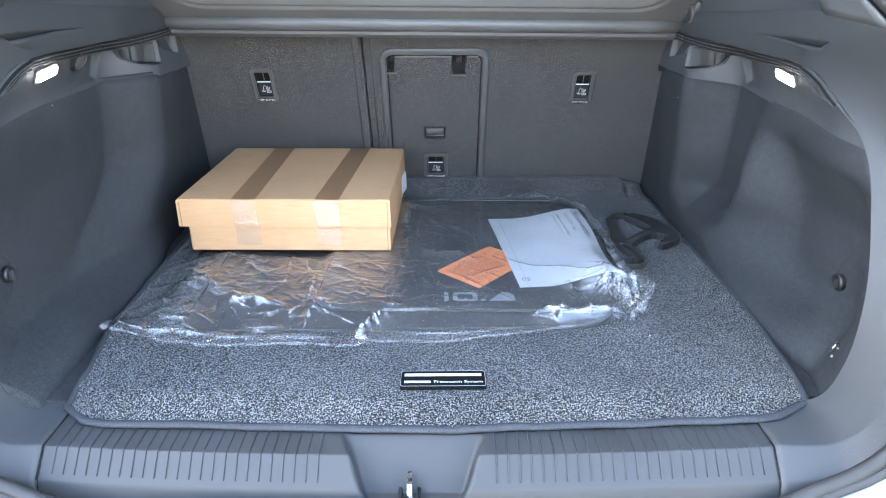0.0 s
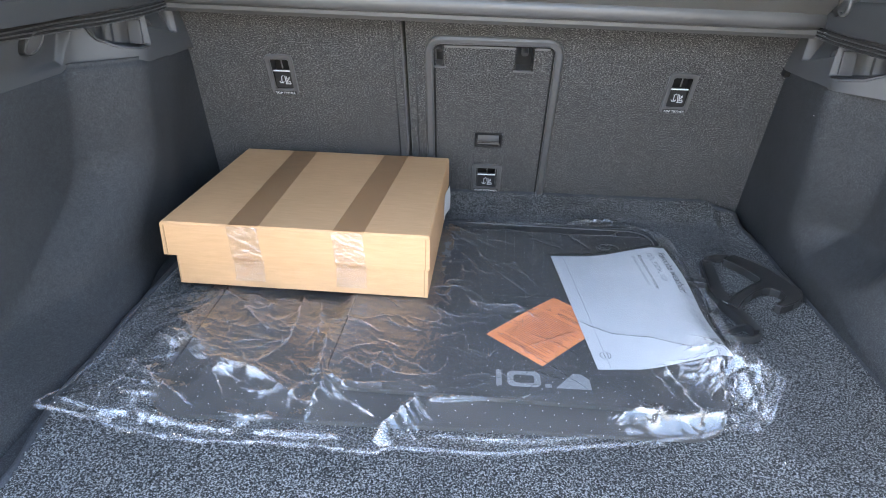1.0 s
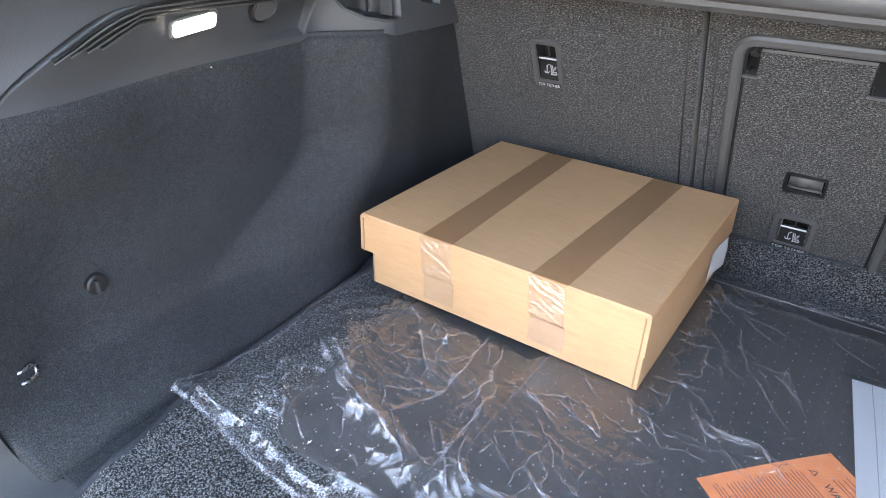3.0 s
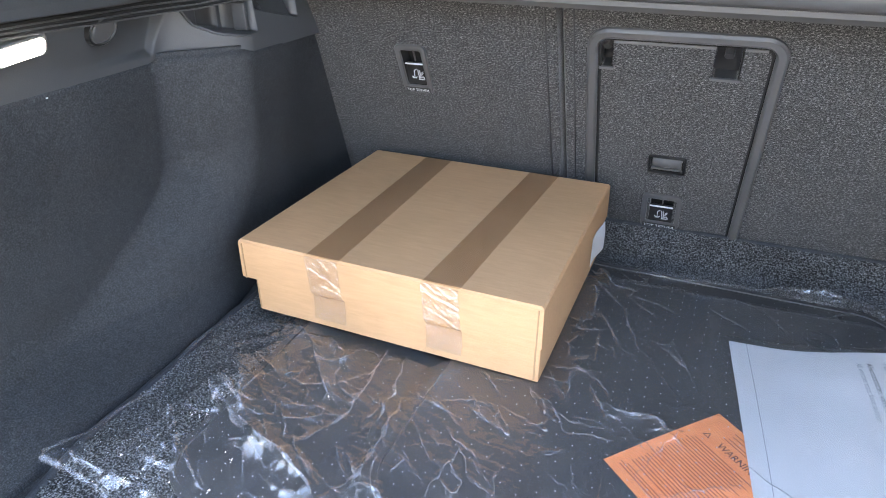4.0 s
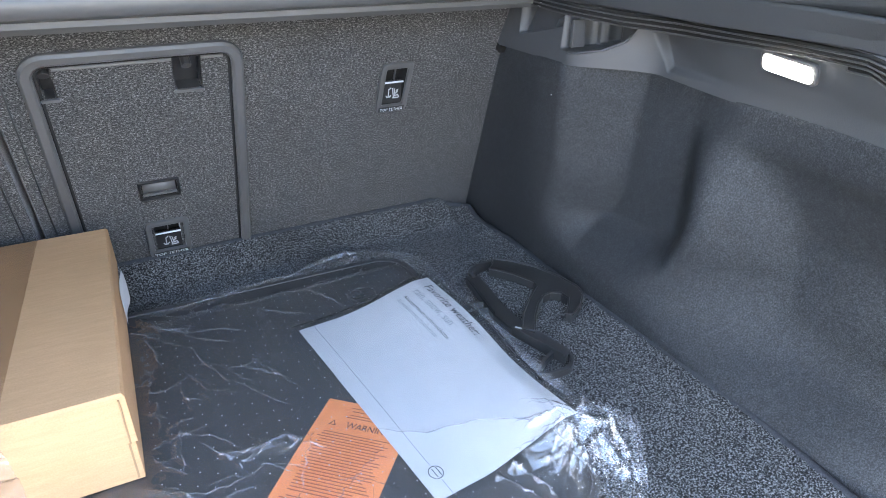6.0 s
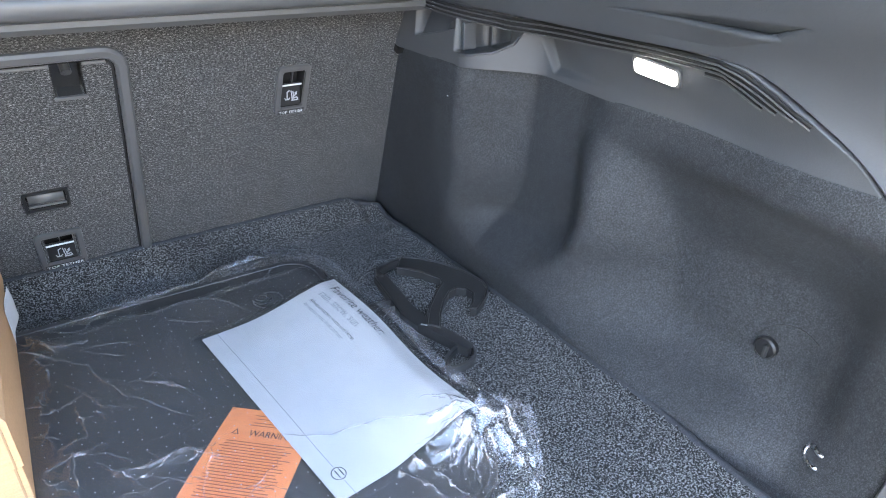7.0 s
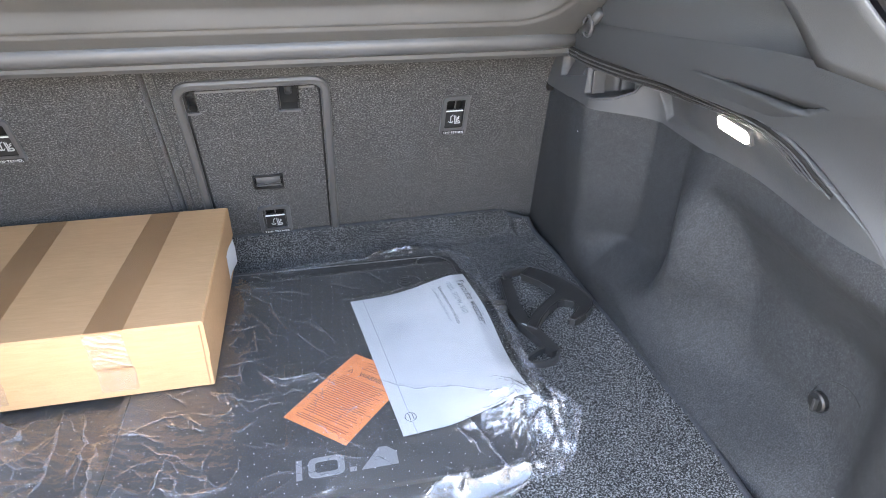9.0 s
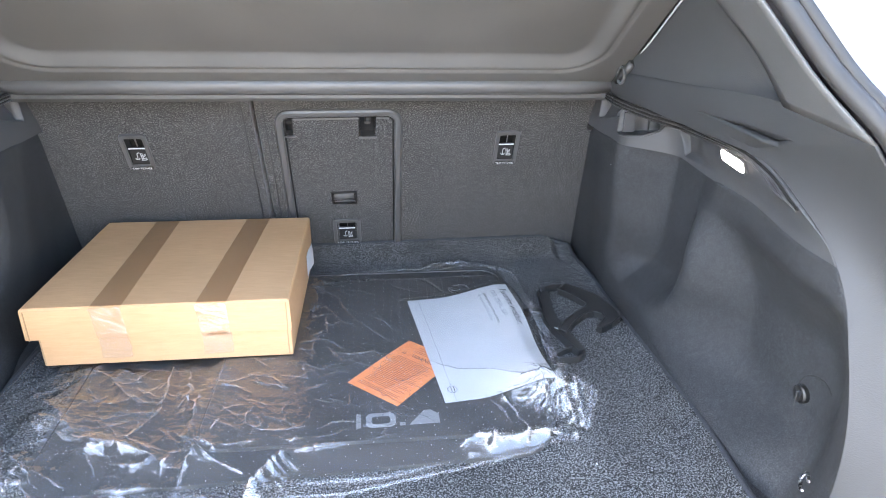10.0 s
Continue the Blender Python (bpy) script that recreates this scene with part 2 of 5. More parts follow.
# corrugated board
CARD = material("cardboard", (0.5, 0.34, 0.19), 0.85, spec=0.2)
k1 = noise_node(CARD, 60, 4.0, (0.5, 6.0, 6.0))
k2 = noise_node(CARD, 6, 3.0)
k3 = noise_node(CARD, 700, 2.0)
cc = ramp(CARD, k1, [(0.3, (0.478, 0.290, 0.157)), (0.7, (0.520, 0.317, 0.172))])
cc = mix(CARD, cc, ramp(CARD, k2, [(0.3, (0.9, 0.9, 0.88)), (0.7, (1.04, 1.03, 1.03))]), 1.0, "MULTIPLY")
cc = mix(CARD, cc, ramp(CARD, noise_node(CARD, 150, 4.0, (0.2, 1.0, 1.0)), [(0.36, (0.968, 0.965, 0.96)), (0.64, (1.018, 1.018, 1.018))]), 1.0, "MULTIPLY")
base(CARD, mix(CARD, cc, ramp(CARD, k3, [(0.3, (0.93,) * 3), (0.7, (1.05,) * 3)]), 1.0, "MULTIPLY"))
k4 = noise_node(CARD, 260, 3.0, (0.22, 1.0, 1.0))
bump(CARD, k4, 0.22, 0.001)
CARDEDGE = material("card_edge", (0.30, 0.19, 0.10), 0.9)


def make_film(name, haze, tint, gloss_rough, ior=0.05, scale=2.0, milk=(0.9, 0.92, 0.95), crinkle=0.0, cells=80.0):
    """Clear plastic film: see-through, glossy, broken into small flat crinkles."""
    m = bpy.data.materials.new(name)
    m.use_nodes = True
    nt = m.node_tree
    nt.nodes.remove(nt.nodes["Principled BSDF"])
    out = nt.nodes["Material Output"]
    clear = nt.nodes.new("ShaderNodeBsdfTransparent")
    clear.inputs[0].default_value = (*tint, 1)
    white = nt.nodes.new("ShaderNodeBsdfDiffuse")
    white.inputs[0].default_value = (*milk, 1)
    glow = nt.nodes.new("ShaderNodeBsdfTranslucent")
    glow.inputs[0].default_value = (*milk, 1)
    soft_ = nt.nodes.new("ShaderNodeMixShader")
    nt.links.new(white.outputs[0], soft_.inputs[1])
    nt.links.new(glow.outputs[0], soft_.inputs[2])
    soft_.inputs[0].default_value = 0.4
    body = nt.nodes.new("ShaderNodeMixShader")
    body.inputs[0].default_value = haze
    nt.links.new(clear.outputs[0], body.inputs[1])
    nt.links.new(soft_.outputs[0], body.inputs[2])
    gl = nt.nodes.new("ShaderNodeBsdfGlossy")
    gl.inputs["Roughness"].default_value = gloss_rough
    lw = nt.nodes.new("ShaderNodeLayerWeight")
    lw.inputs[0].default_value = 0.5
    if crinkle:
        co = nt.nodes.new("ShaderNodeTexCoord")
        geo = nt.nodes.new("ShaderNodeNewGeometry")
        last_n = geo.outputs["Normal"]
        for freq, turn, squeeze, amount, gate in ((cells, 0.5, 0.30, crinkle, 11.0), (cells * 1.9, -0.9, 0.35, crinkle * 0.8, 16.0)):
            wob = nt.nodes.new("ShaderNodeTexNoise")
            wob.inputs["Scale"].default_value = freq * 0.35
            nt.links.new(co.outputs["Object"], wob.inputs["Vector"])
            bend = nt.nodes.new("ShaderNodeVectorMath")
            bend.operation = "MULTIPLY_ADD"
            bend.inputs[1].default_value = (1.6 / freq,) * 3
            nt.links.new(wob.outputs["Color"], bend.inputs[0])
            nt.links.new(co.outputs["Object"], bend.inputs[2])
            mp = nt.nodes.new("ShaderNodeMapping")
            mp.inputs["Rotation"].default_value = (0, 0, turn)
            mp.inputs["Scale"].default_value = (1.0, squeeze, 1.0)
            nt.links.new(bend.outputs[0], mp.inputs[0])
            vo = nt.nodes.new("ShaderNodeTexVoronoi")
            vo.inputs["Scale"].default_value = freq
            nt.links.new(mp.outputs[0], vo.inputs["Vector"])
            sub = nt.nodes.new("ShaderNodeVectorMath")
            sub.operation = "SUBTRACT"
            sub.inputs[1].default_value = (0.5, 0.5, 0.5)
            nt.links.new(vo.outputs["Color"], sub.inputs[0])
            patch = ramp(m, noise_node(m, gate, 2.0), [(0.40, (0.12,) * 3), (0.62, (1.0,) * 3)])
            scl = nt.nodes.new("ShaderNodeVectorMath")
            scl.operation = "MULTIPLY"
            nt.links.new(sub.outputs[0], scl.inputs[0])
            nt.links.new(patch, scl.inputs[1])
            add = nt.nodes.new("ShaderNodeVectorMath")
            add.operation = "MULTIPLY_ADD"
            add.inputs[1].default_value = (amount,) * 3
            nt.links.new(scl.outputs[0], add.inputs[0])
            nt.links.new(last_n, add.inputs[2])
            nor = nt.nodes.new("ShaderNodeVectorMath")
            nor.operation = "NORMALIZE"
            nt.links.new(add.outputs[0], nor.inputs[0])
            last_n = nor.outputs[0]
        nt.links.new(last_n, gl.inputs["Normal"])
    last = lw.outputs["Facing"]
    for op, val in (("POWER", 5.0), ("MULTIPLY", 1 - ior), ("ADD", ior), ("MULTIPLY", scale)):
        k = nt.nodes.new("ShaderNodeMath")
        k.operation = op
        k.use_clamp = op == "MULTIPLY"
        k.inputs[1].default_value = val
        nt.links.new(last, k.inputs[0])
        last = k.outputs[0]
    mx = nt.nodes.new("ShaderNodeMixShader")
    nt.links.new(last, mx.inputs[0])
    nt.links.new(body.outputs[0], mx.inputs[1])
    nt.links.new(gl.outputs[0], mx.inputs[2])
    nt.links.new(mx.outputs[0], out.inputs[0])
    return m


FILM = make_film("clear_bag_film", 0.052, (0.985, 0.987, 0.99), 0.03, scale=2.3, crinkle=0.10, cells=125.0)
SEAMFILM = make_film("bag_seam_film", 0.14, (0.97, 0.97, 0.98), 0.06, scale=1.6)
TAPE = make_film("packing_tape", 0.06, (0.88, 0.83, 0.78), 0.15, scale=1.3, milk=(0.5, 0.42, 0.34), crinkle=0.16, cells=150.0)
LOOSETAPE = make_film("loose_tape", 0.10, (0.985, 0.98, 0.97), 0.10, scale=2.6, milk=(0.85, 0.78, 0.68))
CREASE = make_film("doubled_film", 0.22, (0.97, 0.97, 0.98), 0.07, scale=2.1)
PAPER = material("white_paper", (0.70, 0.71, 0.72), 0.6, spec=0.3)
base(PAPER, ramp(PAPER, noise_node(PAPER, 40, 4.0), [(0.3, (0.56, 0.57, 0.575)), (0.7, (0.60, 0.605, 0.61))]))
ORANGE = material("orange_paper", (0.86, 0.24, 0.08), 0.6, spec=0.3)
base(ORANGE, ramp(ORANGE, noise_node(ORANGE, 60, 4.0), [(0.3, (0.88, 0.28, 0.10)), (0.7, (0.93, 0.32, 0.12))]))
ORANGEINK = material("faded_print", (0.36, 0.10, 0.045), 0.7)
RUBBER = make_plastic("mat_rubber", 0.042, (1, 1, 1), 0.5, 500, 0.5)
GREYMARK = material("grey_mark", (0.42, 0.43, 0.44), 0.5)
MATMARK = material("mat_mark", (0.23, 0.235, 0.24), 0.55)
DOTS = make_film("vent_holes", 0.50, (0.9, 0.9, 0.9), 0.3)
GLASS = make_film("window_glass", 0.0, (0.86, 0.89, 0.88), 0.0, scale=1.0)
GROUND = material("asphalt", (0.2, 0.2, 0.19), 0.9)
base(GROUND, ramp(GROUND, noise_node(GROUND, 3, 6.0), [(0.3, (0.055, 0.054, 0.052)), (0.7, (0.085, 0.083, 0.08))]))
# pale surface of the added wall; its tone sets the bounced light
BOUNCEWALL = material("pale_bounce", (0.1, 0.1, 0.1), 0.9)
base(BOUNCEWALL, ramp(BOUNCEWALL, noise_node(BOUNCEWALL, 2.5, 6.0), [(0.3, (0.33, 0.338, 0.352)), (0.7, (0.41, 0.42, 0.435))]))
bump(BOUNCEWALL, noise_node(BOUNCEWALL, 180, 3.0), 0.4, 0.004)
LINER = make_felt("headliner", 0.16, 0.24, (1, 0.99, 0.96))
LAMP = bpy.data.materials.new("lamp_lens")
LAMP.use_nodes = True
lb = LAMP.node_tree.nodes["Principled BSDF"]
lb.inputs["Base Color"].default_value = (0.9, 0.9, 0.9, 1)
lb.inputs["Emission Color"].default_value = (1.0, 0.99, 0.97, 1)
lb.inputs["Emission Strength"].default_value = LAMPS

# ---- the large structure ----
def side(s, pts):
    """Places of the right flank, or mirrored to the left one."""
    pts = np.array(pts, float)
    if s < 0:
        pts = pts.copy()
        pts[..., 0] = -0.016 - pts[..., 0]
        pts[..., 2] += 0.011
    return pts


SIDES = ((1, "right"), (-1, "left"))


def border_x(y):
    """The flank's proud border, drawing in towards the tail."""
    return 0.545 + 0.032 * sstep(0.15, 0.36, y)


def behind_pillar(y, z):
    """1 where the flank has passed behind the pillar trim's inner edge."""
    arc = np.interp(z, [-0.02, 0.0, 0.03, 0.06, 0.12, 0.171, 0.211, 0.249, 0.286, 0.315, 0.340, 0.364, 0.394, 0.400, 0.403], [0.05, 0.045, 0.040, 0.037, 0.036, 0.043, 0.055, 0.070, 0.088, 0.110, 0.139, 0.178, 0.240, 0.285, 0.32])
    return 1 - sstep(-0.006, 0.004, y - arc)


def wall_x(y, z, s):
    """How far out the felt-covered flank lies."""
    xb = border_x(y)
    if s > 0:
        # shallow recess with a soft lip, then a rounded step towards the tail
        recess = sstep(0.010, 0.170, y) * (1 - sstep(0.165, 0.300, z)) * sstep(-0.025, 0.085, z)
        sharp = sstep(0.080, 0.125, y) * (1 - sstep(0.256, 0.284, z))
        x = xb + (0.618 - xb) * (0.87 * recess + 0.13 * sharp)
        start = 0.315 - 0.09 * (1 - sstep(0.0, 0.13, z)) + 0.04 * sstep(0.18, 0.28, z)
        w = sstep(0.0, 1.0, (y - start) / (0.125 + 0.13 * (1 - sstep(0.02, 0.16, z))))
        w = w * (1 - sstep(0.236, 0.300, z))
        x = x + (0.541 - 0.012 * (1 - sstep(0.0, 0.10, z)) - x) * w
        rim_z = np.interp(y, [0.40, 0.43, 0.457, 0.50, 0.542, 0.612, 0.664, 0.75], [0.17, 0.145, 0.112, 0.092, 0.082, 0.078, 0.095, 0.14])
        pocket = sstep(0.405, 0.482, y) * sstep(-0.035, 0.035, z - rim_z)
        x = x + (0.590 - x) * pocket
        x = x + (0.539 - x) * (1 - sstep(-0.012, 0.050, z)) * sstep(0.10, 0.20, y)
        arch = 0.0
    else:
        x = xb + (0.594 - xb) * sstep(0.01, 0.17, y) * (1 - sstep(0.15, 0.31, z)) * sstep(-0.03, 0.07, z)
        arch = 1 - sstep(0.0, 0.19, z)
    x = x - 0.010 * (1 - sstep(-0.02, 0.03, z)) * sstep(0.12, 0.3, y)
    low = (0.566 + 0.050 * (1 - sstep(0.03, 0.19, z)) - 0.08 * np.clip(z - 0.2, 0, 0.108) if s > 0 else 0.512) - 0.225 * arch
    wa = sstep(0.0, 1.0, (y - low) / ((0.088 if s > 0 else 0.115) - 0.010 * sstep(0.2, 0.3, z) + 0.14 * arch))
    x = x + (0.5045 + 0.0330 * np.clip(1 - z / 0.3, 0, 1) - x) * wa
    if s > 0:
        x = np.maximum(x, 0.5375 - 0.006 * sstep(0.6, 0.8, y) - 0.112 * np.clip(z, 0, 0.4))
    else:
        x = x + (0.502 + 0.004 * sstep(0.1, 0.3, y) - x) * (1 - sstep(-0.03, 0.035, z)) * (1 - sstep(0.45, 0.62, y))
    return x + 0.012 * sstep(0.67, 0.80, y) + 0.06 * behind_pillar(y, z)


def panel_x(y, z):
    """The plastic strip over the felt."""
    out = border_x(y) - 0.001 - 0.020 * sstep(0.325, 0.385, z) * (1 - sstep(0.44, 0.525, y) * (1 - sstep(0.378, 0.388, z))) - 0.020 * sstep(0.374, 0.402, z) * sstep(0.15, 0.28, y)
    inn = 0.503 + 0.004 * sstep(0.33, 0.40, z)
    lip = np.interp(y, [0.552, 0.559, 0.570, 0.588, 0.613, 0.70], [0.399, 0.380, 0.357, 0.345, 0.341, 0.343])
    pocket = sstep(0.552, 0.558, y) * (1 - sstep(0.632, 0.638, y)) * sstep(0.0, 0.004, z - lip) * (1 - sstep(0.394, 0.399, z))
    deep = sstep(0.586, 0.590, y) * (1 - sstep(0.620, 0.624, y)) * sstep(0.346, 0.350, z) * (1 - sstep(0.388, 0.391, z))
    # behind the peak the strip runs on flat instead of stepping in
    slope = np.interp(y, [0.522, 0.530, 0.539, 0.547, 0.553, 0.557], [0.326, 0.340, 0.356, 0.372, 0.389, 0.402])
    flat = sstep(0.0, 0.010, z - slope) * (1 - sstep(0.553, 0.558, y)) * (1 - sstep(0.388, 0.396, z))
    x = out + (inn - out) * sstep(0.528, 0.628, y) * (1 - flat) + 0.010 * flat * sstep(0.40, 0.53, y)
    under = sstep(0.640, 0.646, y) * (1 - sstep(0.727, 0.733, y)) * sstep(0.0, 0.004, z - 0.350 - 0.016 * (0.722 - y) / 0.067) * (1 - sstep(0.394, 0.399, z))
    x = x + (np.maximum(x, 0.556) - x) * np.maximum(pocket, under)
    return x + 0.03 * deep + 0.06 * behind_pillar(y, z)


for s, word in SIDES:
    ys, zs = np.linspace(0.030, 0.955, 260), np.linspace(0, 1, 120)
    Y, Z = np.meshgrid(ys, zs, indexing="ij")
    brim = (0.3145 if s > 0 else 0.3155) + (0.010 if s > 0 else 0.002) * sstep(0.40, 0.60, Y)
    Z = -0.04 + (brim + 0.052) * Z
    wall = part("wall_" + word, grid_mesh("flank", side(s, np.stack([wall_x(Y, Z, s) + 0.007 * sstep(0.0, 0.005, Z - brim), Y, Z], -1))), FELT)
    tagged(wall, "charcoal felt-covered side wall of a car boot with a wheel arch bulge", "side wall", kind="structure")
    thick(wall, 0.004, 1.0 if s > 0 else -1.0)
    ys, zs = np.linspace(0.09, 0.80, 360), np.linspace(0, 1, 90)
    Y, Z = np.meshgrid(ys, zs, indexing="ij")
    low = (0.3145 if s > 0 else 0.3155) + (0.010 if s > 0 else 0.002) * sstep(0.40, 0.60, Y)
    Z = low + (0.402 - low) * Z
    strip = part("trim_panel_" + word, grid_mesh("strip", side(s, np.stack([panel_x(Y, Z) - 0.0015, Y, Z], -1))), TRIM)
    tagged(strip, "dark grey moulded plastic trim strip above the felt side wall", "trim panel", kind="structure")

    # pillar trim round the tail opening
    x0 = 0.4335 if s > 0 else 0.4585
    inner = along([(x0, 0.070, -0.021), (x0 + 0.034, 0.066, -0.022), (0.506, 0.058, -0.014), (0.527, 0.046, 0.014), (0.538, 0.037, 0.061), (0.540, 0.036, 0.120),
                   (0.540, 0.043, 0.171), (0.540, 0.055, 0.211), (0.540, 0.070, 0.249), (0.541, 0.088, 0.286), (0.541, 0.110, 0.315), (0.540, 0.139, 0.340),
                   (0.536, 0.178, 0.3645), (0.530, 0.240, 0.394), (0.526, 0.280, 0.400)], 70)
    outer = along([(x0, -0.072, -0.051), (x0 + 0.036, -0.068, -0.042), (0.508, -0.062, -0.020), (0.545, -0.056, 0.010), (0.575, -0.048, 0.06), (0.592, -0.036, 0.13),
                   (0.594, -0.020, 0.20), (0.586, -0.004, 0.26), (0.570, 0.014, 0.32), (0.552, 0.030, 0.37), (0.53, 0.044, 0.415), (0.50, 0.06, 0.463)], 70)
    low = along([(0.526, 0.28, 0.400), (0.520, 0.40, 0.400), (0.51, 0.55, 0.402), (0.503, 0.80, 0.405)], 140)
    top = along([(0.50, 0.06, 0.463), (0.515, 0.215, 0.470), (0.512, 0.45, 0.455), (0.506, 0.80, 0.43)], 140)
    inner, outer = np.concatenate([inner, low[1:]]), np.concatenate([outer, top[1:]])
    w = np.linspace(0, 1, 110)[None, :, None]
    turn_ = sstep(50, 110, np.arange(len(inner)))[:, None]
    mid = (inner + outer) / 2 + np.array([0.012, 0, 0.006]) * (1 - turn_) + np.array([-0.006, 0, 0.012]) * turn_
    loft = inner[:, None] * (1 - w) ** 2 + 2 * mid[:, None] * w * (1 - w) + outer[:, None] * w ** 2
    # at its foot the pillar carries on the two facets of the sill
    at = sstep(0, 20, np.arange(len(inner)))[:, None]
    lean = 0.0118 if s > 0 else 0.0213
    foot_z = -0.021 - 0.029 * np.clip((-0.037 - (loft[:, :, 1] - lean)) / 0.029, 0, 1) - 0.030 * np.clip((-0.066 - (loft[:, :, 1] - lean)) / 0.010, 0, 1)
    loft[:, :, 2] = (foot_z - (0.0 if s > 0 else 0.011)) * (1 - at) + loft[:, :, 2] * at
    loft[:, :, 0] = np.where(np.arange(len(inner))[:, None] < 20, loft[:, :, 0] - 2 * w[:, :, 0] * (1 - w[:, :, 0]) * 0.012 * (1 - at), loft[:, :, 0])
    # a wedge-shaped scoop with a crisp lower lip
    f_ = (np.arange(len(inner)) - 69) / 139
    grow = np.where(f_ < 0.040, 1 - sstep(0.0, 0.030, 0.040 - f_), np.clip(1 - (f_ - 0.040) / 0.27, 0, 1))[:, None]
    rise = (w[:, :, 0] - 0.31) / 0.20
    scoop = np.where(rise > 0, np.clip(1 - rise / np.maximum(grow, 0.25), 0, 1) * 0.014, -np.clip(1 + rise * 1.0, 0, 1) * 0.006) * grow
    loft[:, :, 0] += scoop
    p = part("pillar_trim_" + word, grid_mesh("pillar", side(s, loft)), PILLAR)
    for wk, k0, k1 in ((40, 6, 16), (66, 8, 19)):
        line_ = loft[k0:k1, wk] + np.array([-0.0002, 0.0, 0.0004])
        part("moulded_line", bm_mesh("moulded_line", sweep_bm(side(s, line_), circle(0.0011, 6)), True), PILLAR, p)
    tagged(p, "smooth grey plastic pillar trim curving round the boot opening", "pillar trim", kind="structure")
    thick(p, 0.003, 1.0 if s > 0 else -1.0)

    # the pillar goes on up to the roof
    inner = along([(0.513, 0.213, 0.468), (0.49, 0.245, 0.52), (0.45, 0.28, 0.575), (0.38, 0.36, 0.68), (0.27, 0.42, 0.75), (0.0, 0.45, 0.79)], 50)
    outer = along([(0.50, 0.06, 0.463), (0.47, 0.112, 0.511), (0.43, 0.155, 0.575), (0.36, 0.24, 0.68), (0.26, 0.31, 0.755), (0.0, 0.345, 0.80)], 50)
    w = np.linspace(0, 1, 8)[None, :, None]
    loft = inner[:, None] * (1 - w) + outer[:, None] * w
    p = part("tail_pillar_" + word, grid_mesh("tail_pillar", side(s, loft)), TAILTRIM_LIT)
    tagged(p, "grey plastic upper tail pillar trim", "pillar trim", kind="structure")
    thick(p, 0.003, 1.0 if s > 0 else -1.0)

    # inner quarter panel up to the roof
    base_line = along([(0.515, 0.215, 0.468), (0.512, 0.45, 0.455), (0.506, 0.80, 0.43), (0.56, 1.4, 0.40), (0.60, 2.3, 0.40)], 60)
    roof_line = along([(0.515, 0.215, 0.474), (0.46, 0.34, 0.62), (0.45, 0.60, 0.76), (0.48, 1.4, 0.84), (0.50, 2.3, 0.84)], 60)
    w = np.linspace(0, 1, 14)[None, :, None]
    bulge = 0.035 * np.sin(np.pi * w) * np.array([1.0, 0, 0])
    loft = base_line[:, None] * (1 - w) + roof_line[:, None] * w + bulge
    p = part("quarter_trim_" + word, grid_mesh("quarter", side(s, loft)), QUARTER)
    tagged(p, "dark grey plastic quarter trim beside the rear bench", "quarter trim", kind="structure")

    # rubber seal and painted flange outside it
    seal_line = along([(0.0, -0.083, -0.072), (0.2, -0.082, -0.072), (0.43, -0.076, -0.064), (0.474, -0.070, -0.046), (0.514, -0.068, -0.025), (0.552, -0.062, 0.007),
                       (0.583, -0.054, 0.06), (0.600, -0.041, 0.13), (0.602, -0.025, 0.20), (0.594, -0.009, 0.26), (0.578, 0.009, 0.32), (0.560, 0.025, 0.37), (0.537, 0.039, 0.418),
                       (0.507, 0.054, 0.468), (0.477, 0.105, 0.518), (0.437, 0.148, 0.583), (0.366, 0.232, 0.69), (0.262, 0.302, 0.765), (0.0, 0.337, 0.81)], 120)
    for k, (r, off) in enumerate(((0.009, 0.0), (0.006, 0.014))):
        line = seal_line + np.array([off, -off * 0.5, 0])
        p = part("door_seal_" + word + ("_lip" if k else ""), bm_mesh("seal", sweep_bm(side(s, line), circle(r, 10)), True), SEAL)
        tagged(p, "black rubber weather seal round the boot opening", "door seal", kind="structure")
    steps = ((0.012, -0.004, -0.004), (0.03, -0.018, -0.006), (0.05, -0.03, -0.006), (0.09, -0.045, -0.004), (0.16, -0.02, -0.01), (0.24, 0.08, -0.02), (0.29, 0.30, -0.03))
    outward = np.clip(np.abs(seal_line[:, 0:1]) / 0.35, 0, 1)
    rows = []
    for ox, oy, oz in steps:
        low = 1 - sstep(-0.03, 0.06, seal_line[:, 2:3])
        rows.append(seal_line + np.concatenate([ox * outward * (1 - 0.6 * low), oy + 0 * outward - 0.35 * ox * low, oz - 0.5 * ox * low + 0.35 * ox * sstep(0.5, 0.7, seal_line[:, 2:3])], 1))
    p = part("body_panel_" + word, grid_mesh("body", side(s, np.stack(rows, 1))), PAINT)
    tagged(p, "silver-white painted rear body panel beside the boot opening", "body panel", kind="structure")

for x, word in ((0.72, "right"), (-0.736, "left")):
    p = part("outer_panel_" + word, box_bm((0.02, 2.2, 1.35), (x, 1.28, 0.2), 0.004), PAINT)
    tagged(p, "silver-white painted outer side of the car", "body panel", kind="structure")
floor = part("floor", box_bm((1.16, 0.92, 0.02), (0.0, 0.525, -0.024), 0.002), FELT)
tagged(floor, "dark felt boot floor under the carpet mat", "boot floor", kind="structure")
roof = part("ceiling", box_bm((1.2, 2.1, 0.03), (0, 1.35, 0.86), 0.005), LINER)
tagged(roof, "pale fabric headliner of the car", "headliner", kind="structure")
front = part("wall_front", box_bm((1.5, 0.03, 1.3), (0, 2.3, 0.4), 0.005), DARKTRIM)
tagged(front, "dark closed front end of the cabin", "cabin wall", kind="structure")
